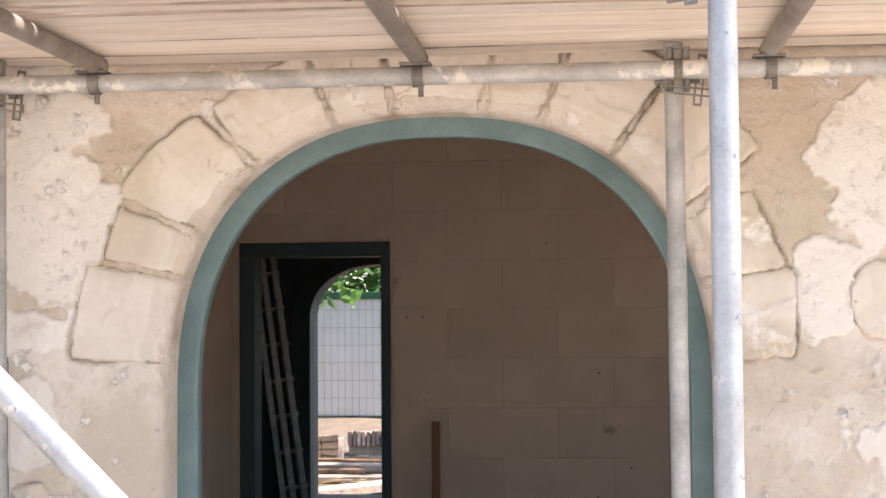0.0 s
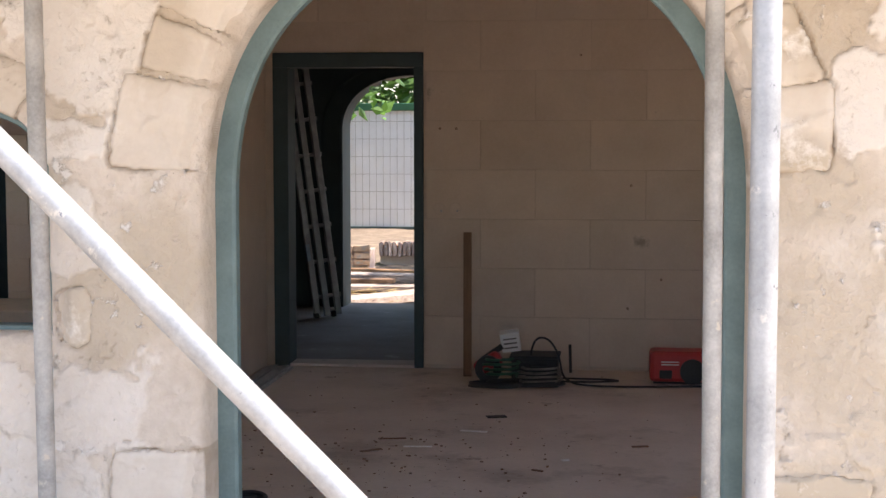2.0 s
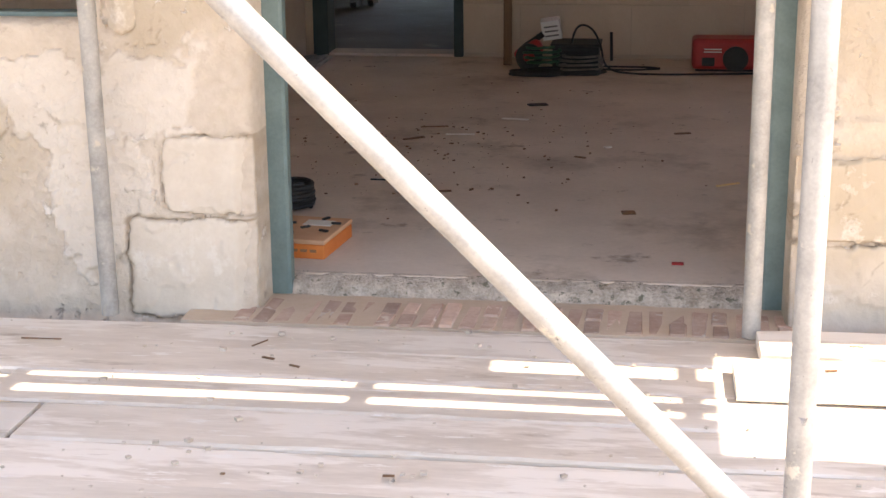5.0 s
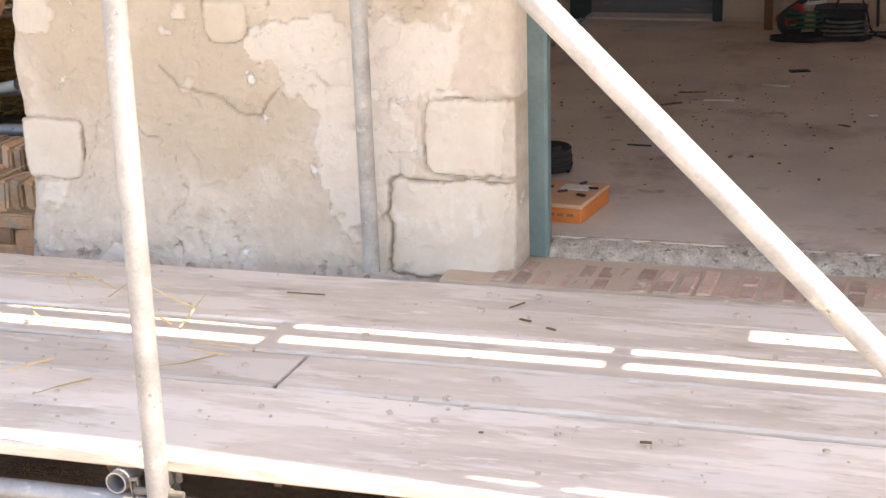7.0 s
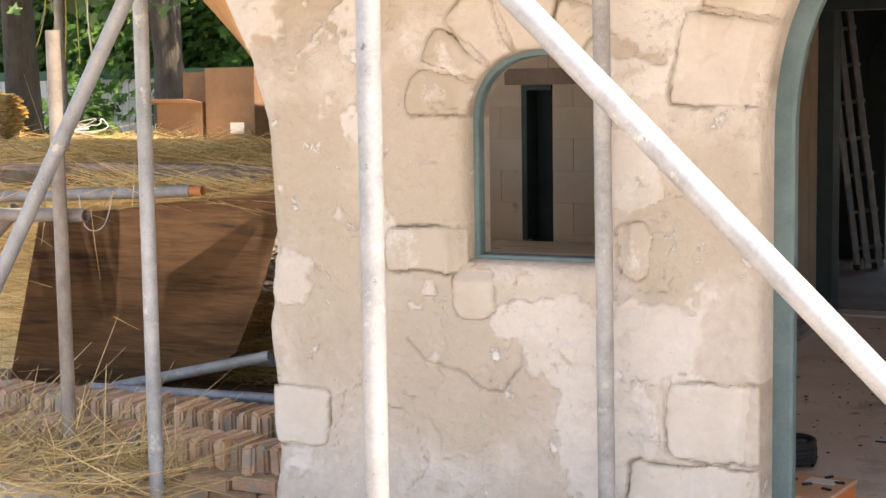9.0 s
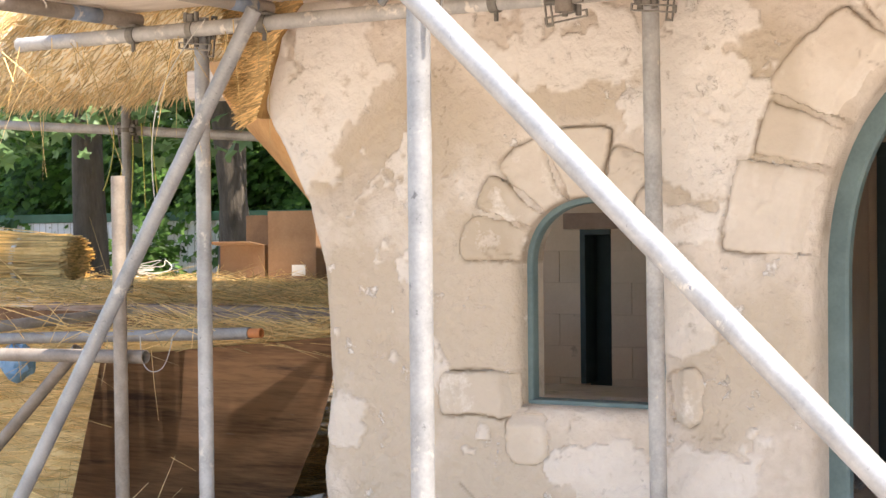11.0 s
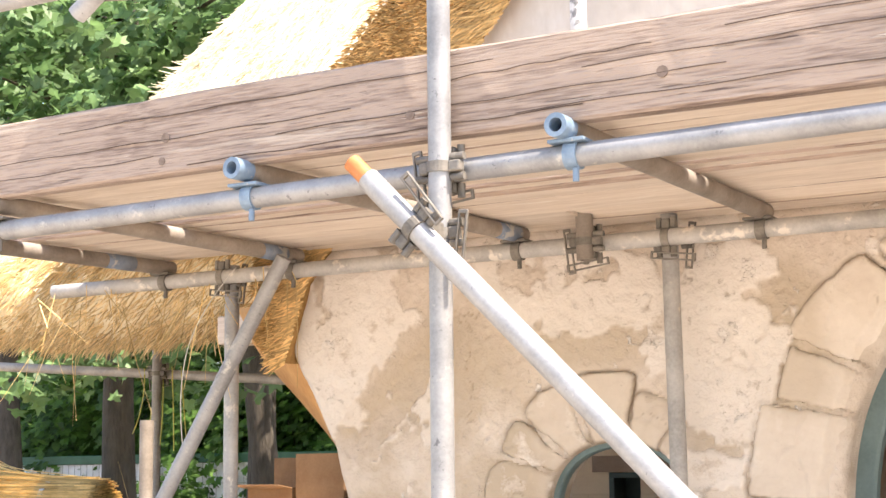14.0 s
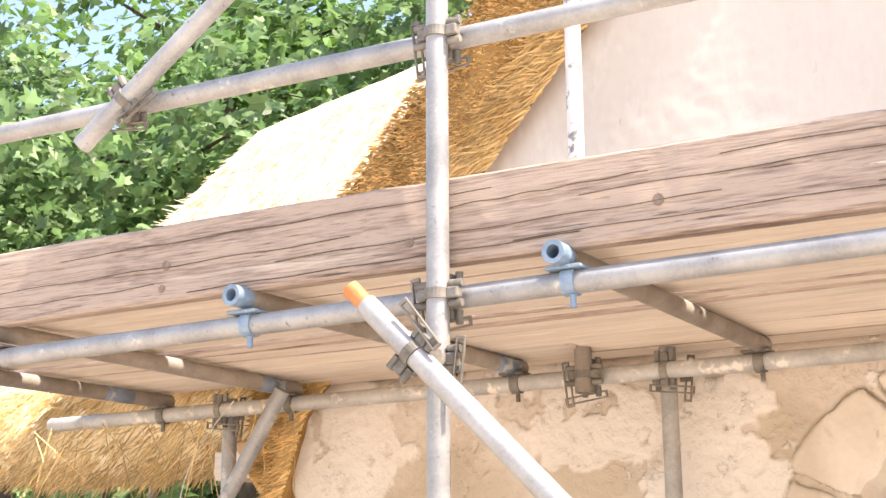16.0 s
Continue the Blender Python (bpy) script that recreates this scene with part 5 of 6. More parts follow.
plank("platform_plank", -5.4, -3.45, 5.62, 5.80, 0.955, 0.995, TOE, "grey plank lying in the straw on the platform", "platform planks", 81, turn=-2)
plank("platform_plank", -4.2, -3.25, 5.40, 5.46, 0.925, 0.985, TOE, "grey plank lying in the straw on the platform", "platform planks", 82, turn=1.5)
g3 = np.random.default_rng(31)
m = 34
base = np.stack([g3.uniform(-3.85, -2.75, m), g3.normal(3.90, 0.03, m), g3.uniform(1.90, 2.0, m)], 1)
way = np.stack([g3.normal(0, 0.35, m), g3.normal(-0.05, 0.15, m), -np.abs(g3.normal(0.8, 0.3, m))], 1)
me = straw_mesh("hanging_straws", [strands(base, way, g3.uniform(0.08, 0.42, m), g3.uniform(0.0014, 0.0022, m), g3)])
tagged(from_mesh("hanging_straws", me, STRAW), "long straws caught on the ledger and hanging down", "straw", kind="stuff")
base = np.stack([g3.uniform(-5.2, -3.6, 60), g3.normal(4.85, 0.1, 60), g3.uniform(0.86, 0.95, 60)], 1)
way = np.stack([g3.normal(0, 0.8, 60), g3.normal(-0.3, 0.3, 60), g3.normal(0.05, 0.45, 60)], 1)
me = straw_mesh("stray_straws", [strands(base, way, g3.uniform(0.12, 0.5, 60), g3.uniform(0.0016, 0.0026, 60), g3)])
tagged(from_mesh("stray_straws", me, STRAW), "stray straws sticking out over the platform rail", "straw", kind="stuff")
# tubes round the platform
tube("scaffold_standard", (-3.565, 4.15, -0.33), (-3.573, 4.15, 1.53), TRANSOM, "dull scaffold post in the yard")
tube("scaffold_standard", (-5.085, 6.0, -0.33), (-5.095, 6.0, 2.6), TUBE_OLD, "dull scaffold post in the yard")
tube("scaffold_ledger", (-6.6, 6.048, 1.968), (-4.2, 6.048, 1.784), TUBE_OLD, "grey rail tube in the yard")
tube("diagonal_brace", (-2.72, 3.78, 2.0), (-3.75, 3.72, 0.28), GALV, "pale diagonal brace at the end of the deck")
tube("scaffold_ledger", (-3.50, 4.90, 0.935), (-5.2, 4.90, 0.868), TUBE_OLD, "rail tube with orange end along the platform", end=ORANGE)
tube("scaffold_ledger", (-5.6, 4.2, 0.86), (-3.50, 4.2, 0.895), TRANSOM, "rail tube along the platform")
tube("loose_tube", (-4.27, 5.12, 0.065), (-3.0, 5.16, 0.085), GALV, "scaffold tube lying behind the low brick wall")
tube("loose_tube", (-4.30, 5.32, 0.03), (-3.55, 5.42, 0.20), TUBE_OLD, "scaffold tube lying askew behind the low brick wall")
tube("loose_tube", (-4.02, 5.52, 0.155), (-3.2, 5.56, 0.15), GALV, "scaffold tube lying across another tube")
tube("scaffold_transom", (-4.75, 4.12, 0.928), (-4.75, 6.0, 0.975), TUBE_OLD, "short tube resting across the platform rails")
tube("raking_tube", (-4.95, 4.52, 0.09), (-4.08, 4.5, 0.885), TRANSOM, "dark sloping tube under the platform rail")
bm = bmesh.new()
bmesh.ops.create_icosphere(bm, subdivisions=3, radius=1)
for vtx in bm.verts:
    n = 0.75 + 0.5 * float(fbm(vtx.co.x * 2 + 5, vtx.co.z * 2 + vtx.co.y, 0.6, 3, 7))
    vtx.co = Vector((vtx.co.x * 0.085 * n, vtx.co.y * 0.08 * n, vtx.co.z * 0.10 * n))
bag = tagged(link_mesh("blue_bag", bm, material("blue_plastic_film", (0.08, 0.24, 0.44), (0.30, 0.48, 0.66), 9, 40, 0.4, bump=0.5, depth=0.01)), "crumpled blue plastic bag in the straw", "bag")
bag.location = (-5.52, 5.66, 0.70)
curve_ob = curve_rod("loose_string", [(-4.08, 4.87, 0.91), (-4.07, 4.86, 0.80), (-4.0, 4.85, 0.76), (-3.93, 4.86, 0.80), (-3.91, 4.87, 0.93)], 0.002, PLASTIC)
tagged(curve_ob, "loop of pale baler twine hanging from the rail", "string")
tagged(curve_rod("loose_string", [(-2.98, 3.88, 2.0), (-3.12, 3.85, 1.85), (-3.2, 3.86, 1.6), (-3.18, 3.87, 1.42)], 0.0018, PLASTIC), "pale twine hanging from the ledger", "string")
for k in range(5):
    x = -5.2 + 0.06 * k
    tagged(curve_rod("yellow_twine", [(x, 6.03, 1.885), (x + 0.04, 6.0, 1.7), (x - 0.02 + 0.03 * k, 5.97, 1.55 - 0.03 * k)], 0.003, YELLOW), "yellow twine hanging from the rail", "string", "yellow twine")
g2 = random.Random(8)
pts = [(-6.5 + g2.uniform(-0.25, 0.25), 7.9 + g2.uniform(-0.2, 0.2), 1.02 + abs(g2.gauss(0, 0.07))) for _ in range(26)]
tagged(curve_rod("string_tangle", pts, 0.003, PLASTIC), "tangle of pale string on the platform", "string")

# ---- fences ----
def fence(name, a, b, z0, z1, label):
    """White sheeted mesh fence with a green top rail, wires and posts."""
    root = thing(name, label, "fence", at=(a[0], a[1], 0))
    d = Vector((b[0] - a[0], b[1] - a[1], 0))
    L = d.length
    root.rotation_euler = (0, 0, math.atan2(d.y, d.x))
    part("sheet", box(0, L, 0.02, 0.03, z0, z1 - 0.1), WHITE_SHEET, root)
    part("top_rail", box(0, L, -0.03, 0.03, z1 - 0.13, z1, bevel=0.01), GREEN, root)
    part("bottom_rail", box(0, L, -0.03, 0.03, z0 - 0.05, z0, bevel=0.01), TEAL_DARK, root)
    bm = bmesh.new()
    x = 0.0
    while x < L:
        add_box(bm, x - 0.003, x + 0.003, -0.012, -0.006, z0, z1 - 0.1)
        x += 0.12
    z = z0 + 0.3
    while z < z1 - 0.2:
        add_box(bm, 0, L, -0.006, -0.001, z - 0.003, z + 0.003)
        z += 0.3
    part("wire_mesh", bm, TUBE_OLD, root)
    for k in range(int(L / 2.4) + 1):
        part("post", rod_mesh(bmesh.new(), (k * 2.4, 0.06, -0.33), (k * 2.4, 0.06, z1 - 0.05), 0.03, 0, 12), GREEN, root)


fence("mesh_fence", (-8.5, 26.0), (1.5, 26.0), -0.28, 1.83, "white sheeted mesh fence with green rail")
fence("yard_fence", (-24.0, 17.2), (-8.6, 17.2), -0.25, 1.66, "pale sheeted fence with dark rail behind the yard")

# brick rubble and boards behind the rear arch
pile = tagged(link_mesh("brick_pier", box(-3.75, -2.95, 17.9, 18.3, -0.33, -0.05), BRICK), "stacked buff bricks in the rear yard", "brick pile")
for k in range(4):
    brick_run(pile, -3.75, -2.9, 17.86, 17.96, -0.3 + 0.08 * k, -0.235 + 0.08 * k, BRICK_YELLOW, False, 30 + k)
row = tagged(link_mesh("brick_border", box(-3.0, -1.2, 19.0, 19.3, -0.33, -0.2), MORTAR), "row of buff bricks on edge in the rear yard", "brick pile")
brick_run(row, -3.0, -1.2, 18.9, 19.2, -0.2, -0.02, BRICK, True, 36)
for k, (x, y, rz) in enumerate(((-2.5, 13.2, 4), (-2.3, 13.7, -3), (-2.9, 13.5, 55), (-2.2, 14.9, 62), (-3.2, 16.2, 2), (-2.4, 17.2, -8))):
    plank("yard_board", x - 0.8, x + 0.8, y - 0.07, y + 0.07, -0.27, -0.235 + 0.012 * (k % 3), (TOE, WOODB, PLY)[k % 3], "old board lying across the rear yard", "rear yard boards", 90 + k, turn=rz)
plank("yard_board", -3.4, -1.5, 15.6, 15.85, -0.29, -0.24, TOE, "grey board lying in the rear yard", "", 70)
plank("yard_board", -3.0, -1.2, 14.5, 14.8, -0.28, -0.2, TOE, "grey board lying in the rear yard", "", 71, turn=50)
plank("yard_board", -3.3, -1.9, 16.6, 16.9, -0.28, -0.22, TOE, "grey board lying in the rear yard", "", 72, turn=-6)
straw_heap("straw_litter", "straw scraps in the rear yard", -2.4, 14.6, -0.29, 0.9, 1.5, 0.05, 260, 0.3, 9, up=0.05)


# ---- trees ----
def leaf_material(name, dark, light):
    m = material(name, dark, light, 1.2, 9, 0.5, bump=0)
    island_vary(m, 0.5)
    nt = m.node_tree
    b = nt.nodes["Principled BSDF"]
    tr = nt.nodes.new("ShaderNodeBsdfTranslucent")
    mx = nt.nodes.new("ShaderNodeMixShader")
    mx.inputs[0].default_value = 0.45
    nt.links.new(b.inputs["Base Color"].links[0].from_socket, tr.inputs[0])
    nt.links.new(b.outputs[0], mx.inputs[1])
    nt.links.new(tr.outputs[0], mx.inputs[2])
    nt.links.new(mx.outputs[0], nt.nodes["Material Output"].inputs[0])
    return m


LEAF_A = leaf_material("maple_leaf", (0.095, 0.185, 0.065), (0.22, 0.35, 0.14))
LEAF_B = leaf_material("wood_leaf", (0.045, 0.11, 0.02), (0.14, 0.27, 0.05))
ANG = np.radians([0, 28, 50, 80, 110, 150, 180, 210, 250, 280, 310, 332])
RAD = np.array([1.0, 0.5, 0.85, 0.45, 0.7, 0.45, 0.25, 0.45, 0.7, 0.45, 0.85, 0.5])


def leaves(name, centres, size, mat, parent, seed, lobed=True):
    g = np.random.default_rng(seed)
    n = len(centres)
    nrm = g.normal(0, 0.6, (n, 3)) + np.array([[0.1, -0.35, 0.75]])
    nrm /= np.linalg.norm(nrm, axis=1)[:, None]
    s = np.cross(nrm, g.normal(0, 1, (n, 3)))
    s /= np.linalg.norm(s, axis=1)[:, None]
    u = np.cross(nrm, s)
    sz = size * g.uniform(0.6, 1.25, n)
    if lobed:
        px, py = RAD * np.cos(ANG), RAD * np.sin(ANG)
    else:
        px, py = np.array([1.0, 0.25, -0.9, 0.25]), np.array([0, 0.5, 0, -0.5])
    k = len(px)
    v = centres[:, None] + (s[:, None] * px[None, :, None] + u[:, None] * py[None, :, None] - nrm[:, None] * (0.25 * np.abs(py))[None, :, None]) * sz[:, None, None]
    me = bpy.data.meshes.new(name)
    me.from_pydata(v.reshape(-1, 3).tolist(), [], (np.arange(n)[:, None] * k + np.arange(k)[None]).tolist())
    return from_mesh(name, me, mat, parent)


def taper(bm, pts, r0, r1, seg=9):
    prev = None
    for i, p in enumerate(pts):
        r = r0 + (r1 - r0) * i / (len(pts) - 1)
        ring = [bm.verts.new(Vector(p) + Vector((r * math.cos(2 * math.pi * k / seg), r * math.sin(2 * math.pi * k / seg), 0))) for k in range(seg)]
        if prev:
            for k in range(seg):
                bm.faces.new((prev[k - 1], prev[k], ring[k], ring[k - 1]))
        prev = ring


def tree(name, label, at, height, spread, base, count, size, mat, seed, lobed=False, trunk=0.14, stems=1):
    """Tapered trunk, limbs and a crown of leaf sprays along them with gaps between."""
    rnd = random.Random(seed)
    g = np.random.default_rng(seed)
    root = thing(name, label, "tree", at=at)
    tips = []
    for s in range(stems):
        bm = bmesh.new()
        lean = Vector((rnd.uniform(-0.12, 0.12) + 0.12 * (s - (stems - 1) / 2), rnd.uniform(-0.1, 0.1), 1))
        ox = 0.28 * (s - (stems - 1) / 2)
        pts = [Vector((ox, 0, 0)) + lean * (height * f) + Vector((0.08 * math.sin(5 * f + seed), 0.08 * math.cos(4 * f + seed), 0)) for f in np.linspace(0, 0.9, 9)]
        taper(bm, pts, trunk, trunk * 0.25, 10)
        part("trunk", bm, BARK, root, smooth=True)
        for k in range(9):
            f = rnd.uniform(base, 0.85)
            p = Vector((ox, 0, 0)) + lean * (height * f)
            a = rnd.uniform(0, 6.28)
            d = Vector((math.cos(a), math.sin(a), rnd.uniform(-0.05, 0.45)))
            L = spread * rnd.uniform(0.6, 1.0)
            lp = [p + d * (L * t) + Vector((0, 0, -0.12 * L * t * t)) for t in np.linspace(0, 1, 6)]
            bm = bmesh.new()
            taper(bm, lp, trunk * 0.35, 0.012, 6)
            part("limb", bm, BARK, root, smooth=True)
            tips += [lp[2], lp[3], lp[4], lp[5]]
    tips += [Vector((0, 0, height * f)) for f in (0.8, 0.9)]
    tips = np.array([tuple(t) for t in tips])
    sprays = tips[g.integers(0, len(tips), count // 26 + 1)] + g.normal(0, 1, (count // 26 + 1, 3)) * np.array([[spread * 0.2, spread * 0.2, spread * 0.16]])
    c = np.repeat(sprays, 26, axis=0) + g.normal(0, 1, (len(sprays) * 26, 3)) * np.array([[0.20, 0.20, 0.07]]) * spread / 2.2
    leaves("crown", c, size, mat, root, seed, lobed)
    return root


tree("maple_tree", "green maple with broad lobed leaves over the yard", (-7.6, 8.8, -0.33), 6.6, 2.5, 0.42, 7000, 0.105, LEAF_A, 3, True, 0.16)
tree("maple_tree", "green maple with broad lobed leaves over the yard", (-5.2, 10.6, -0.33), 7.5, 2.4, 0.5, 5200, 0.10, LEAF_A, 4, True, 0.16)
WOODS = "tall leafy woodland tree, the two right of x = 3 added for shade"
# the trees at x 3.4 and 3.6 are added to shade the rear yard
for k, (x, y, h, sp, base, n, st) in enumerate(((-9.3, 12.6, 9, 2.6, 0.42, 9000, 2), (-13.5, 13.5, 9, 2.8, 0.42, 9000, 1), (-11.5, 18.5, 11, 3.8, 0.15, 9000, 1), (-16.5, 18.8, 11, 4.0, 0.1, 9000, 1), (-7.0, 19.0, 11, 3.6, 0.15, 8000, 1),
                                               (-21, 19, 11, 4.0, 0.1, 8000, 1), (3.4, 15.2, 8, 2.6, 0.4, 9000, 1), (3.6, 18.0, 9, 3.0, 0.35, 10000, 1), (-3.5, 29, 8, 4.0, 0.12, 8000, 1), (-7.5, 29.5, 9, 4.0, 0.12, 6000, 1), (-14.5, 24, 14, 5, 0.15, 9000, 1), (-20, 25, 14, 5, 0.15, 8000, 1), (-9.5, 25, 14, 5, 0.2, 8000, 1))):
    tree("woodland_tree", WOODS, (x, y, -0.33), h, sp, base, n, 0.10 + 0.004 * (y - 12), LEAF_B, 20 + k, False, 0.17, st)


def shrub(at, r, h, count, seed, mat, size):
    g = np.random.default_rng(seed)
    root = thing("shrub", "dense green shrub at the edge of the yard", "shrub", "shrubs", at=at)
    bm = bmesh.new()
    for k in range(6):
        a = k * 1.05
        taper(bm, [(0.03 * math.cos(a), 0.03 * math.sin(a), 0), (r * 0.3 * math.cos(a), r * 0.3 * math.sin(a), h * 0.4), (r * 0.6 * math.cos(a), r * 0.6 * math.sin(a), h * 0.8)], 0.02, 0.006, 5)
    part("stem", bm, BARK, root)
    d = g.normal(0, 1, (count, 3))
    d /= np.linalg.norm(d, axis=1)[:, None]
    c = d * (g.random((count, 1)) ** 0.4) * np.array([[r, r, h * 0.5]]) * (1 + 0.35 * np.sin(d[:, :1] * 5 + seed) * np.cos(d[:, 1:2] * 4)) + np.array([[0, 0, h * 0.5]])
    c[:, 2] = np.maximum(c[:, 2], 0.03)
    leaves("foliage", c, size, mat, root, seed)


for k, (x, y, r, h) in enumerate(((-13.2, 15.8, 0.7, 1.7), (-12.4, 18.8, 1.6, 3.4), (-10.2, 18.6, 1.5, 3.4), (-14.6, 18.6, 1.6, 3.6), (-7.4, 18.6, 1.5, 3.2), (-16.8, 18.8, 1.6, 3.6), (-10.4, 16.0, 0.6, 1.3), (-5.9, 18.8, 1.4, 3.0), (-9.2, 19.6, 2.4, 4.6), (-12.6, 20.2, 2.6, 5.0), (-16.2, 20.6, 2.8, 5.2), (-6.2, 20.2, 2.2, 4.2), (-20.0, 21.0, 2.8, 5.0))):
    shrub((x, y, -0.34), r, h, 3600 if y < 18 else 7000, 50 + k, LEAF_B, 0.085 if y < 18 else 0.13)
# ---- things in the room ----
def leaning(name, label, cat, foot, top, w, d, mat):
    a, b = Vector(foot), Vector(top)
    q = (b - a).to_track_quat("Z", "Y")
    ob = link_mesh(name, box(-w / 2, w / 2, -d / 2, d / 2, 0, (b - a).length, bevel=0.003), mat)
    ob.location = a
    ob.rotation_mode = "QUATERNION"
    ob.rotation_quaternion = q
    return tagged(ob, label, cat)


leaning("wooden_batten", "brown timber batten leaning on the block wall", "batten", (-0.80, 8.15, FLOOR_Z), (-0.825, 8.40, 0.80), 0.045, 0.03, WOODB)
leaning("steel_bar", "short dark bar leaning on the block wall", "bar", (-0.255, 8.33, FLOOR_Z), (-0.262, 8.405, 0.19), 0.016, 0.014, BLACK)

ladder = thing("aluminium_ladder", "aluminium extension ladder leaning in the dark passage", "ladder", at=(-2.125, 10.6, FLOOR_Z))
ladder.rotation_euler = (radians(-3), radians(-7), radians(20))
for x in (0, 0.07, 0.15):
    part("stile", box(x, x + 0.042, 0, 0.065, 0, 1.78, bevel=0.003), ALU, ladder)
for k in range(7):
    bm = rod_mesh(bmesh.new(), (0.0, 0.03, 0.14 + 0.25 * k), (0.205, 0.03, 0.14 + 0.25 * k), 0.014, 0.011, 12)
    part("rung", bm, ALU, ladder)
for x in (0, 0.12):
    part("foot", box(x - 0.004, x + 0.03, -0.006, 0.072, -0.012, 0.03, bevel=0.004), BLACK, ladder, "black rubber foot")
part("label_plate", box(0.0, 0.026, -0.002, 0.067, 0.40, 0.52), BLUE, ladder, "blue label band")

red = thing("red_heater", "red plastic site heater lying by the wall", "heater", at=(0.165, 8.0, FLOOR_Z))
part("body", box(0, 0.5, 0, 0.19, 0.012, 0.17, bevel=0.022), RED, red)
part("grille", box(0.05, 0.115, -0.004, 0.02, 0.03, 0.075, bevel=0.004), BLACK, red, "black opening")
part("wheel", rod_mesh(bmesh.new(), (0.22, -0.01, 0.07), (0.22, 0.03, 0.07), 0.065, 0, 24), BLACK, red, "black wheel")
for k in range(2):
    part("lettering_bar", box(0.06 + 0.0 * k, 0.15, -0.0015, 0.0, 0.115 - 0.014 * k, 0.121 - 0.014 * k), PAPER, red, "pale illegible print")
part("foot", box(0.02, 0.48, 0.03, 0.16, 0.0, 0.012), BLACK, red)

tool = thing("red_saw", "red and black circular saw on the floor", "power tool", at=(-0.70, 7.95, FLOOR_Z))
part("body", box(0, 0.15, 0, 0.09, 0.03, 0.11, bevel=0.02, m=Matrix.Rotation(radians(-32), 4, "Y")), RED, tool)
part("handle", rod_mesh(bmesh.new(), (0.0, 0.04, 0.12), (0.10, 0.04, 0.19), 0.016, 0, 10), BLACK, tool)
part("guard", rod_mesh(bmesh.new(), (0.03, -0.01, 0.075), (0.03, 0.02, 0.075), 0.07, 0.03, 20), BLACK, tool)
part("base_plate", box(-0.02, 0.2, 0, 0.10, 0, 0.008), COUPLER, tool)
case = thing("black_crate", "black plastic tool crate with cables hanging over it", "crate", at=(-0.55, 7.95, FLOOR_Z))
part("body", box(0, 0.24, 0, 0.2, 0, 0.13, bevel=0.01), BLACK, case)
part("rim", box(-0.01, 0.25, -0.01, 0.21, 0.13, 0.145, bevel=0.004), BLACK, case)
part("handle", rod_mesh(bmesh.new(), (0.05, -0.012, 0.10), (0.19, -0.012, 0.10), 0.008, 0, 8), BLACK, case)
packet = thing("white_packet", "white printed packet lying on the crate", "packet", at=(-0.60, 8.0, 0.195))
packet.rotation_euler = (radians(20), radians(-8), 0)
part("body", box(0, 0.10, 0, 0.05, 0, 0.11, bevel=0.004), PAPER, packet)
for k in range(3):
    part("print_bar", box(0.015, 0.085, -0.0015, 0, 0.022 + 0.026 * k, 0.030 + 0.026 * k), COUPLER, packet, "grey illegible print")


def cable(name, label, c, r, turns, seed, mat, rad=0.006, flat=0.5, lift=0.0):
    g = random.Random(seed)
    pts = []
    for k in range(turns * 10):
        a = 2 * math.pi * k / 10
        q = r * (1 + g.uniform(-0.14, 0.14))
        pts.append((c[0] + q * math.cos(a), c[1] + flat * q * math.sin(a), c[2] + rad + lift * k / (turns * 10) + g.uniform(0, 0.004)))
    return tagged(curve_rod(name, pts, rad, mat), label, "cable")


cable("power_cable", "black power cable tangled on the floor", (-0.48, 7.86, FLOOR_Z), 0.20, 4, 1, BLACK, 0.006, 0.4, 0.02)
cable("power_cable", "black power cable tangled on the floor", (-0.62, 7.80, FLOOR_Z), 0.14, 3, 2, BLACK, 0.006, 0.5, 0.02)
tagged(curve_rod("power_cable", [(-0.45, 7.98, 0.19), (-0.44, 7.97, 0.28), (-0.36, 7.96, 0.29), (-0.30, 7.94, 0.2), (-0.28, 7.92, 0.06), (-0.1, 7.85, 0.052), (0.3, 7.9, 0.052), (0.6, 7.95, 0.052)], 0.0055, BLACK), "black cable looping off the crate along the floor", "cable")
cable("power_cable", "grey hose and cable heap beside the crate", (-0.40, 7.92, FLOOR_Z), 0.11, 4, 6, COUPLER, 0.006, 0.6, 0.09)
cable("power_cable", "dark green cable heap beside the crate", (-0.60, 7.93, FLOOR_Z + 0.03), 0.09, 4, 7, GREEN, 0.007, 0.6, 0.10)
cable("power_cable", "black cable trailing along the wall", (-0.2, 8.05, FLOOR_Z), 0.22, 2, 8, BLACK, 0.005, 0.25, 0.0)
cable("cable_coil", "coil of black cable on the concrete floor", (-1.24, 5.0, FLOOR_Z), 0.08, 7, 3, BLACK, 0.008, 0.9, 0.09)

CARD_PALE = material("peach_card", (0.58, 0.32, 0.18), (0.70, 0.44, 0.28), 8, 60, 0.7, bump=0.06)
obox = thing("orange_box", "flat orange cardboard box with scraps on its pale lid", "box", at=(-1.215, 4.43, FLOOR_Z))
obox.rotation_euler = (0, 0, radians(-7))
part("carton", box(0, 0.225, 0, 0.27, 0, 0.045, bevel=0.004), BOX_ORANGE, obox)
part("lid", box(-0.002, 0.227, -0.002, 0.272, 0.0455, 0.060, bevel=0.004), CARD_PALE, obox, "peach-coloured card lid")
part("label_patch", box(0.06, 0.085, -0.0035, -0.001, 0.014, 0.040), YELLOW, obox, "small yellow label")
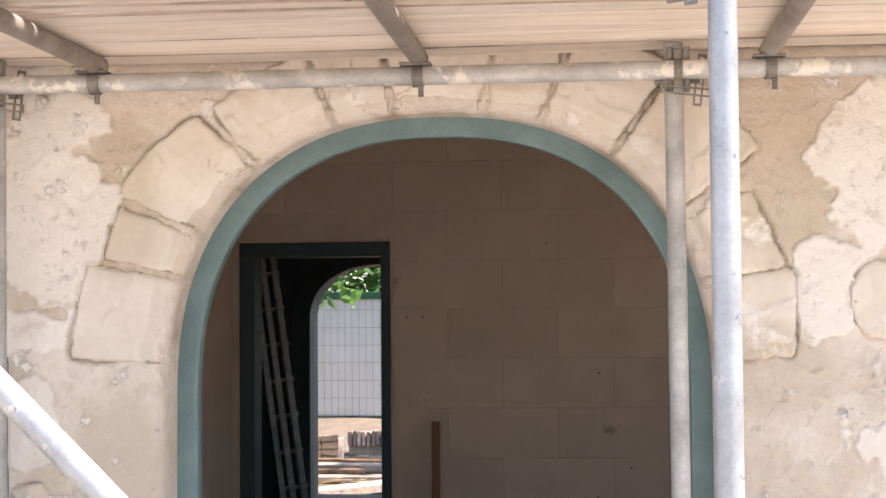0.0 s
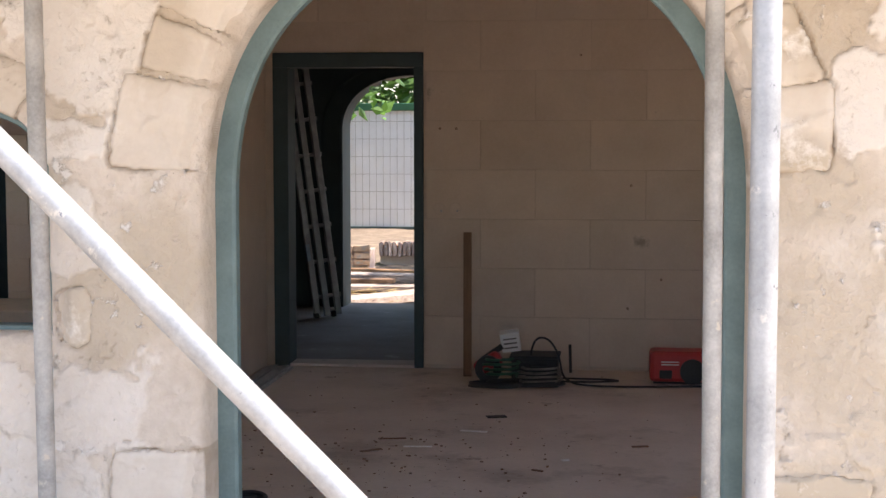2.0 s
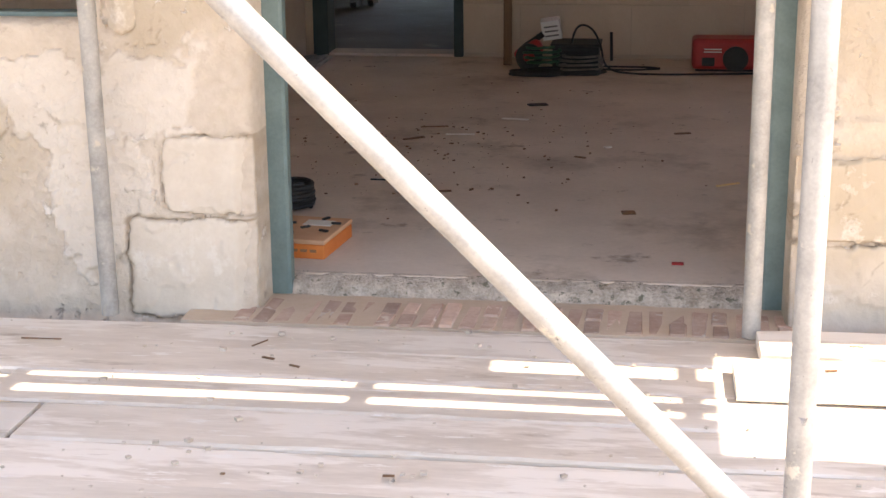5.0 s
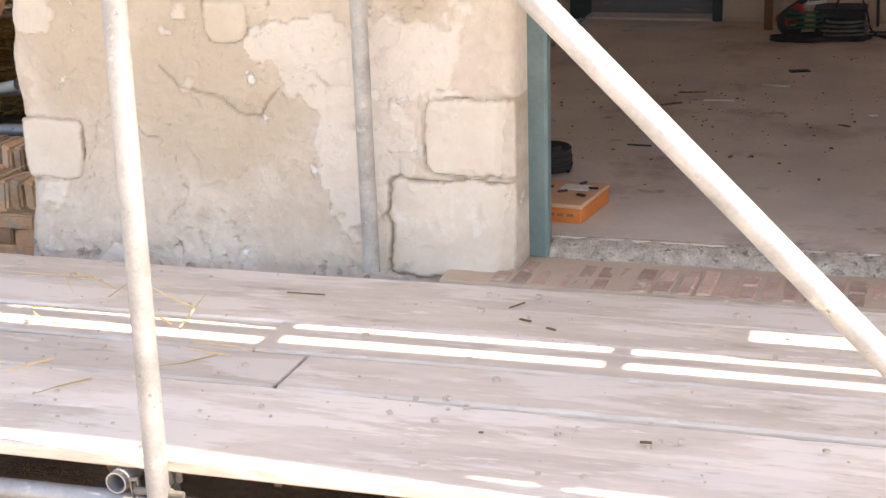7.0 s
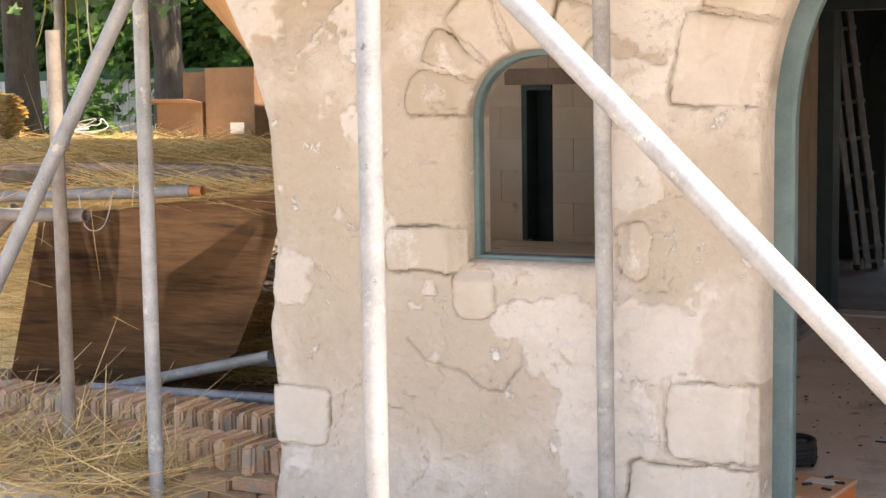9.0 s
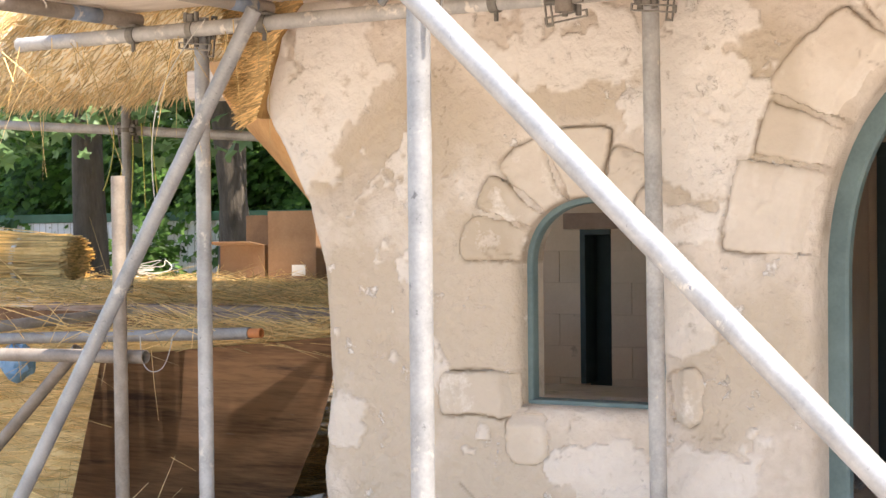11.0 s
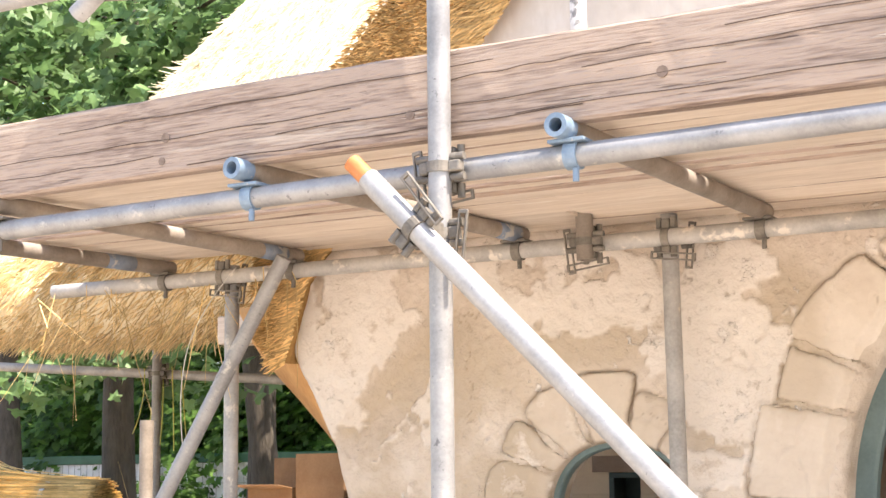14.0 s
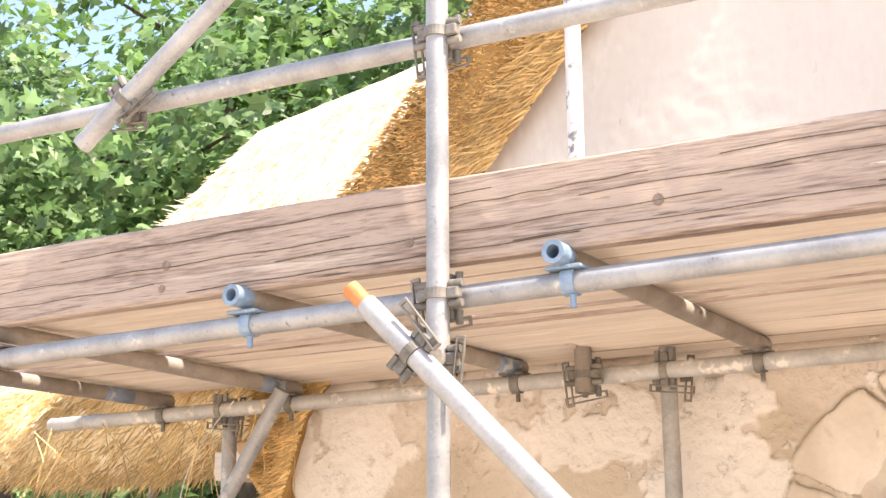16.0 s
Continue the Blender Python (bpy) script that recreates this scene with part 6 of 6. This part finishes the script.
for x in (0.12, 0.15, 0.18):
    part("print_bar", box(x, x + 0.02, -0.0035, -0.001, 0.022, 0.03), CARD, obox, "brown illegible print")
part("torn_paper", box(0.10, 0.19, 0.16, 0.22, 0.0605, 0.063), PAPER, obox, "white torn paper")
for x, y, r in ((0.06, 0.17, 20), (0.12, 0.13, 50), (0.19, 0.10, -20), (0.20, 0.19, 5), (0.15, 0.24, 70), (0.09, 0.06, 33)):
    part("clip", box(-0.016, 0.016, -0.006, 0.006, 0.0605, 0.067, bevel=0.002, m=pose(x, y, 0, 0, 0, r)), BLACK, obox, "small black clip")

slats = thing("slat_pile", "pile of grey steel strips along the partition", "strips", at=(-1.95, 7.2, FLOOR_Z))
for k in range(7):
    part("strip", box(0.012 + 0.022 * k, 0.03 + 0.022 * k, 0.05 * k, 1.12, 0.004 * (k % 3), 0.012 + 0.004 * (k % 3)), TUBE_OLD, slats)
for x, z in ((-0.213, 1.766), (0.064, 1.061), (0.23, 0.55), (0.05, 0.39), (-0.98, 1.37), (-0.89, 1.37)):
    tagged(link_mesh("wall_plug", rod_mesh(bmesh.new(), (x, BACK_Y - 0.016, z), (x, BACK_Y, z), 0.0065, 0.003, 10), WOODB), "dark plug hole in the block wall", "wall plug", "wall plugs")
for x in (-0.985, -0.895):
    sock = thing("socket_box", "grey electrical back box in the block wall", "socket", "socket boxes", at=(x, BACK_Y - 0.002, 0.93))
    part("box", rod_mesh(bmesh.new(), (0, -0.008, 0), (0, 0.0, 0), 0.034, 0.03, 20), MORTAR, sock)
    part("back", rod_mesh(bmesh.new(), (0, -0.006, 0), (0, 0.0, 0), 0.03, 0, 20), BLOCK, sock)
    part("screw", rod_mesh(bmesh.new(), (0.012, -0.012, -0.012), (0.012, -0.004, -0.012), 0.006, 0, 8), GALV, sock)

gr = np.random.default_rng(5)
bm = bmesh.new()
for k in range(420):
    x, y = gr.uniform(-1.7, 1.2), 5.2 + 3.1 * gr.random()
    if k < 260:
        x, y = gr.normal(-0.9, 0.35), gr.normal(6.0, 0.5)
    s = 0.0015 + 0.005 * gr.random() ** 3
    add_box(bm, -s, s, -s * 0.7, s * 0.7, 0, s * 0.8, m=pose(x, y, FLOOR_Z, 0, 0, gr.uniform(0, 180)))
tagged(link_mesh("floor_crumbs", bm, WOODB), "dark crumbs and chips scattered over the floor", "debris", kind="stuff")
for x, y, l, w, rz, m in ((-0.095, 5.06, 0.045, 0.04, 10, CARD), (-0.82, 6.3, 0.12, 0.010, 5, PAPER), (-1.0, 6.2, 0.10, 0.02, 40, WOODB), (-0.3, 5.9, 0.05, 0.012, -30, WOODB), (0.1, 6.4, 0.07, 0.02, 15, WOODB), (0.42, 5.3, 0.09, 0.006, 60, CARD), (0.25, 5.5, 0.10, 0.01, 35, STRAW), (0.32, 5.0, 0.06, 0.012, 85, CARD), (-1.0, 5.45, 0.09, 0.008, -5, BLACK), (-0.55, 7.0, 0.09, 0.05, 20, BLACK),
                          (-0.62, 6.65, 0.12, 0.02, -10, PAPER), (-0.75, 5.3, 0.05, 0.014, 15, WOODB), (0.062, 4.47, 0.035, 0.02, 0, RED), (-0.2, 6.1, 0.03, 0.02, 30, PAPER), (-0.95, 6.45, 0.12, 0.012, 12, WOODB)):
    tagged(link_mesh("offcut", box(-l / 2, l / 2, -w / 2, w / 2, 0, 0.005, bevel=0.001, m=pose(x, y, FLOOR_Z, 0, 0, rz)), m), "small offcut lying on the dusty concrete floor", "debris", "floor scraps")

# deck scraps
for k, (x, y, l, w, rz) in enumerate(((-1.62, 3.74, 0.11, 0.004, 2), (-0.98, 3.66, 0.035, 0.008, -20), (-0.90, 3.61, 0.03, 0.007, -25), (-0.55, 2.98, 0.025, 0.008, 5), (0.42, 3.62, 0.03, 0.01, 10), (0.50, 3.80, 0.035, 0.006, 0), (0.36, 3.84, 0.012, 0.006, 0), (-1.03, 3.77, 0.06, 0.003, 60),
                                      (-1.9, 3.35, 0.02, 0.012, 0), (-0.9, 2.95, 0.01, 0.006, 0))):
    tagged(link_mesh("splinter", box(-l / 2, l / 2, -w / 2, w / 2, 0.0, 0.003, m=pose(x, y, 0.038 if x > 0.3 else -0.001, 0, 0, rz)), WOODB), "splinter lying on the deck", "debris", "deck scraps")
bm = bmesh.new()
for k in range(500):
    x, y = gr.uniform(-3.8, 1.4), gr.uniform(2.7, 3.92)
    s = 0.002 + 0.006 * gr.random() ** 4
    add_box(bm, -s, s, -s, s, 0, s, m=pose(x, y, -0.002, 0, 0, gr.uniform(0, 90)))
tagged(link_mesh("mortar_crumbs", bm, PLASTER), "pale mortar crumbs on the deck boards", "debris", kind="stuff")
bm = bmesh.new()
for k in range(260):
    x, y = gr.uniform(-3.2, 1.2), gr.uniform(2.2, 3.9)
    s = 0.012 + 0.04 * gr.random() ** 3
    add_box(bm, -s, s, -s * 0.8, s * 0.8, -s * 0.5, s * 0.5, bevel=0.003, m=pose(x, y, -0.30, gr.uniform(-30, 30), gr.uniform(-30, 30), gr.uniform(0, 180)))
tagged(link_mesh("rubble", bm, BRICK_YELLOW), "broken brick and clods on the soil under the deck", "rubble", kind="stuff")

# threshold: rough concrete edge and a course of bricks on edge
nx = 220
xs = np.linspace(ARCH_X - ARCH_W - 0.02, ARCH_X + ARCH_W + 0.02, nx)
prof = [(4.205, -0.01), (4.21, 0.006), (4.215, 0.02), (4.225, 0.03), (4.24, 0.038), (4.26, 0.043), (4.285, 0.046)]
P = np.array([[(x, y + (0.02 * (fbm(np.array([x]), np.array([y * 5]), 0.06, 3, 7)[0] - 0.5) if k < 6 else 0), z + (0.022 * (fbm(np.array([x]), np.array([y * 3 + z]), 0.03, 3, 8)[0] - 0.6) if 0 < k < 6 else 0)) for x in xs] for k, (y, z) in enumerate(prof)])
tagged(from_mesh("floor_edge", grid_mesh("floor_edge", P), ROUGH), "rough broken edge of the concrete floor slab", "floor", kind="structure")
sill = tagged(link_mesh("threshold_bed", box(-1.30, 0.42, 3.945, 4.25, -0.12, -0.003), MORTAR), "mortar bed of the brick threshold", "threshold", kind="structure")
rb = random.Random(2)
x = ARCH_X - ARCH_W - 0.06
kinds = []
for k in range(8):
    w = 0.05
    L = 0.2 if k < 5 else 0.098
    bm = box(0.003, w - 0.003, 0, L, 0, 0.05)
    for vtx in bm.verts:
        vtx.co += Vector((rb.uniform(-0.003, 0.003), rb.uniform(-0.006, 0.006), rb.uniform(-0.005, 0.0)))
    bmesh.ops.bevel(bm, geom=bm.edges[:], offset=0.005, segments=1, affect="EDGES")
    me = bpy.data.meshes.new("brick")
    bm.to_mesh(me)
    bm.free()
    me.materials.append(BRICK)
    kinds.append((me, L))
while x < ARCH_X + ARCH_W + 0.02:
    y = 3.955
    while y < 4.15:
        me, L = kinds[rb.randrange(8) if y < 3.96 else rb.randrange(5, 8)]
        ob = new("brick", me)
        ob.location = (x, y + rb.uniform(-0.004, 0.004), -0.0475 + rb.uniform(-0.003, 0.003))
        ob.rotation_euler = (0, 0, rb.uniform(-0.02, 0.02) - 0.03)
        ob.parent = sill
        y += L + 0.008
    x += 0.054 + rb.uniform(0.0, 0.005)

# wall blocks, each a piece of the back wall
blocks(back_wall, BACK_Y, -4.58, -2.11, FLOOR_Z + 0.02, CEIL, [NICHE], bw=0.31, bh=0.19)
blocks(back_wall, BACK_Y, -1.955, 1.75, FLOOR_Z + 0.02, CEIL, [BD])
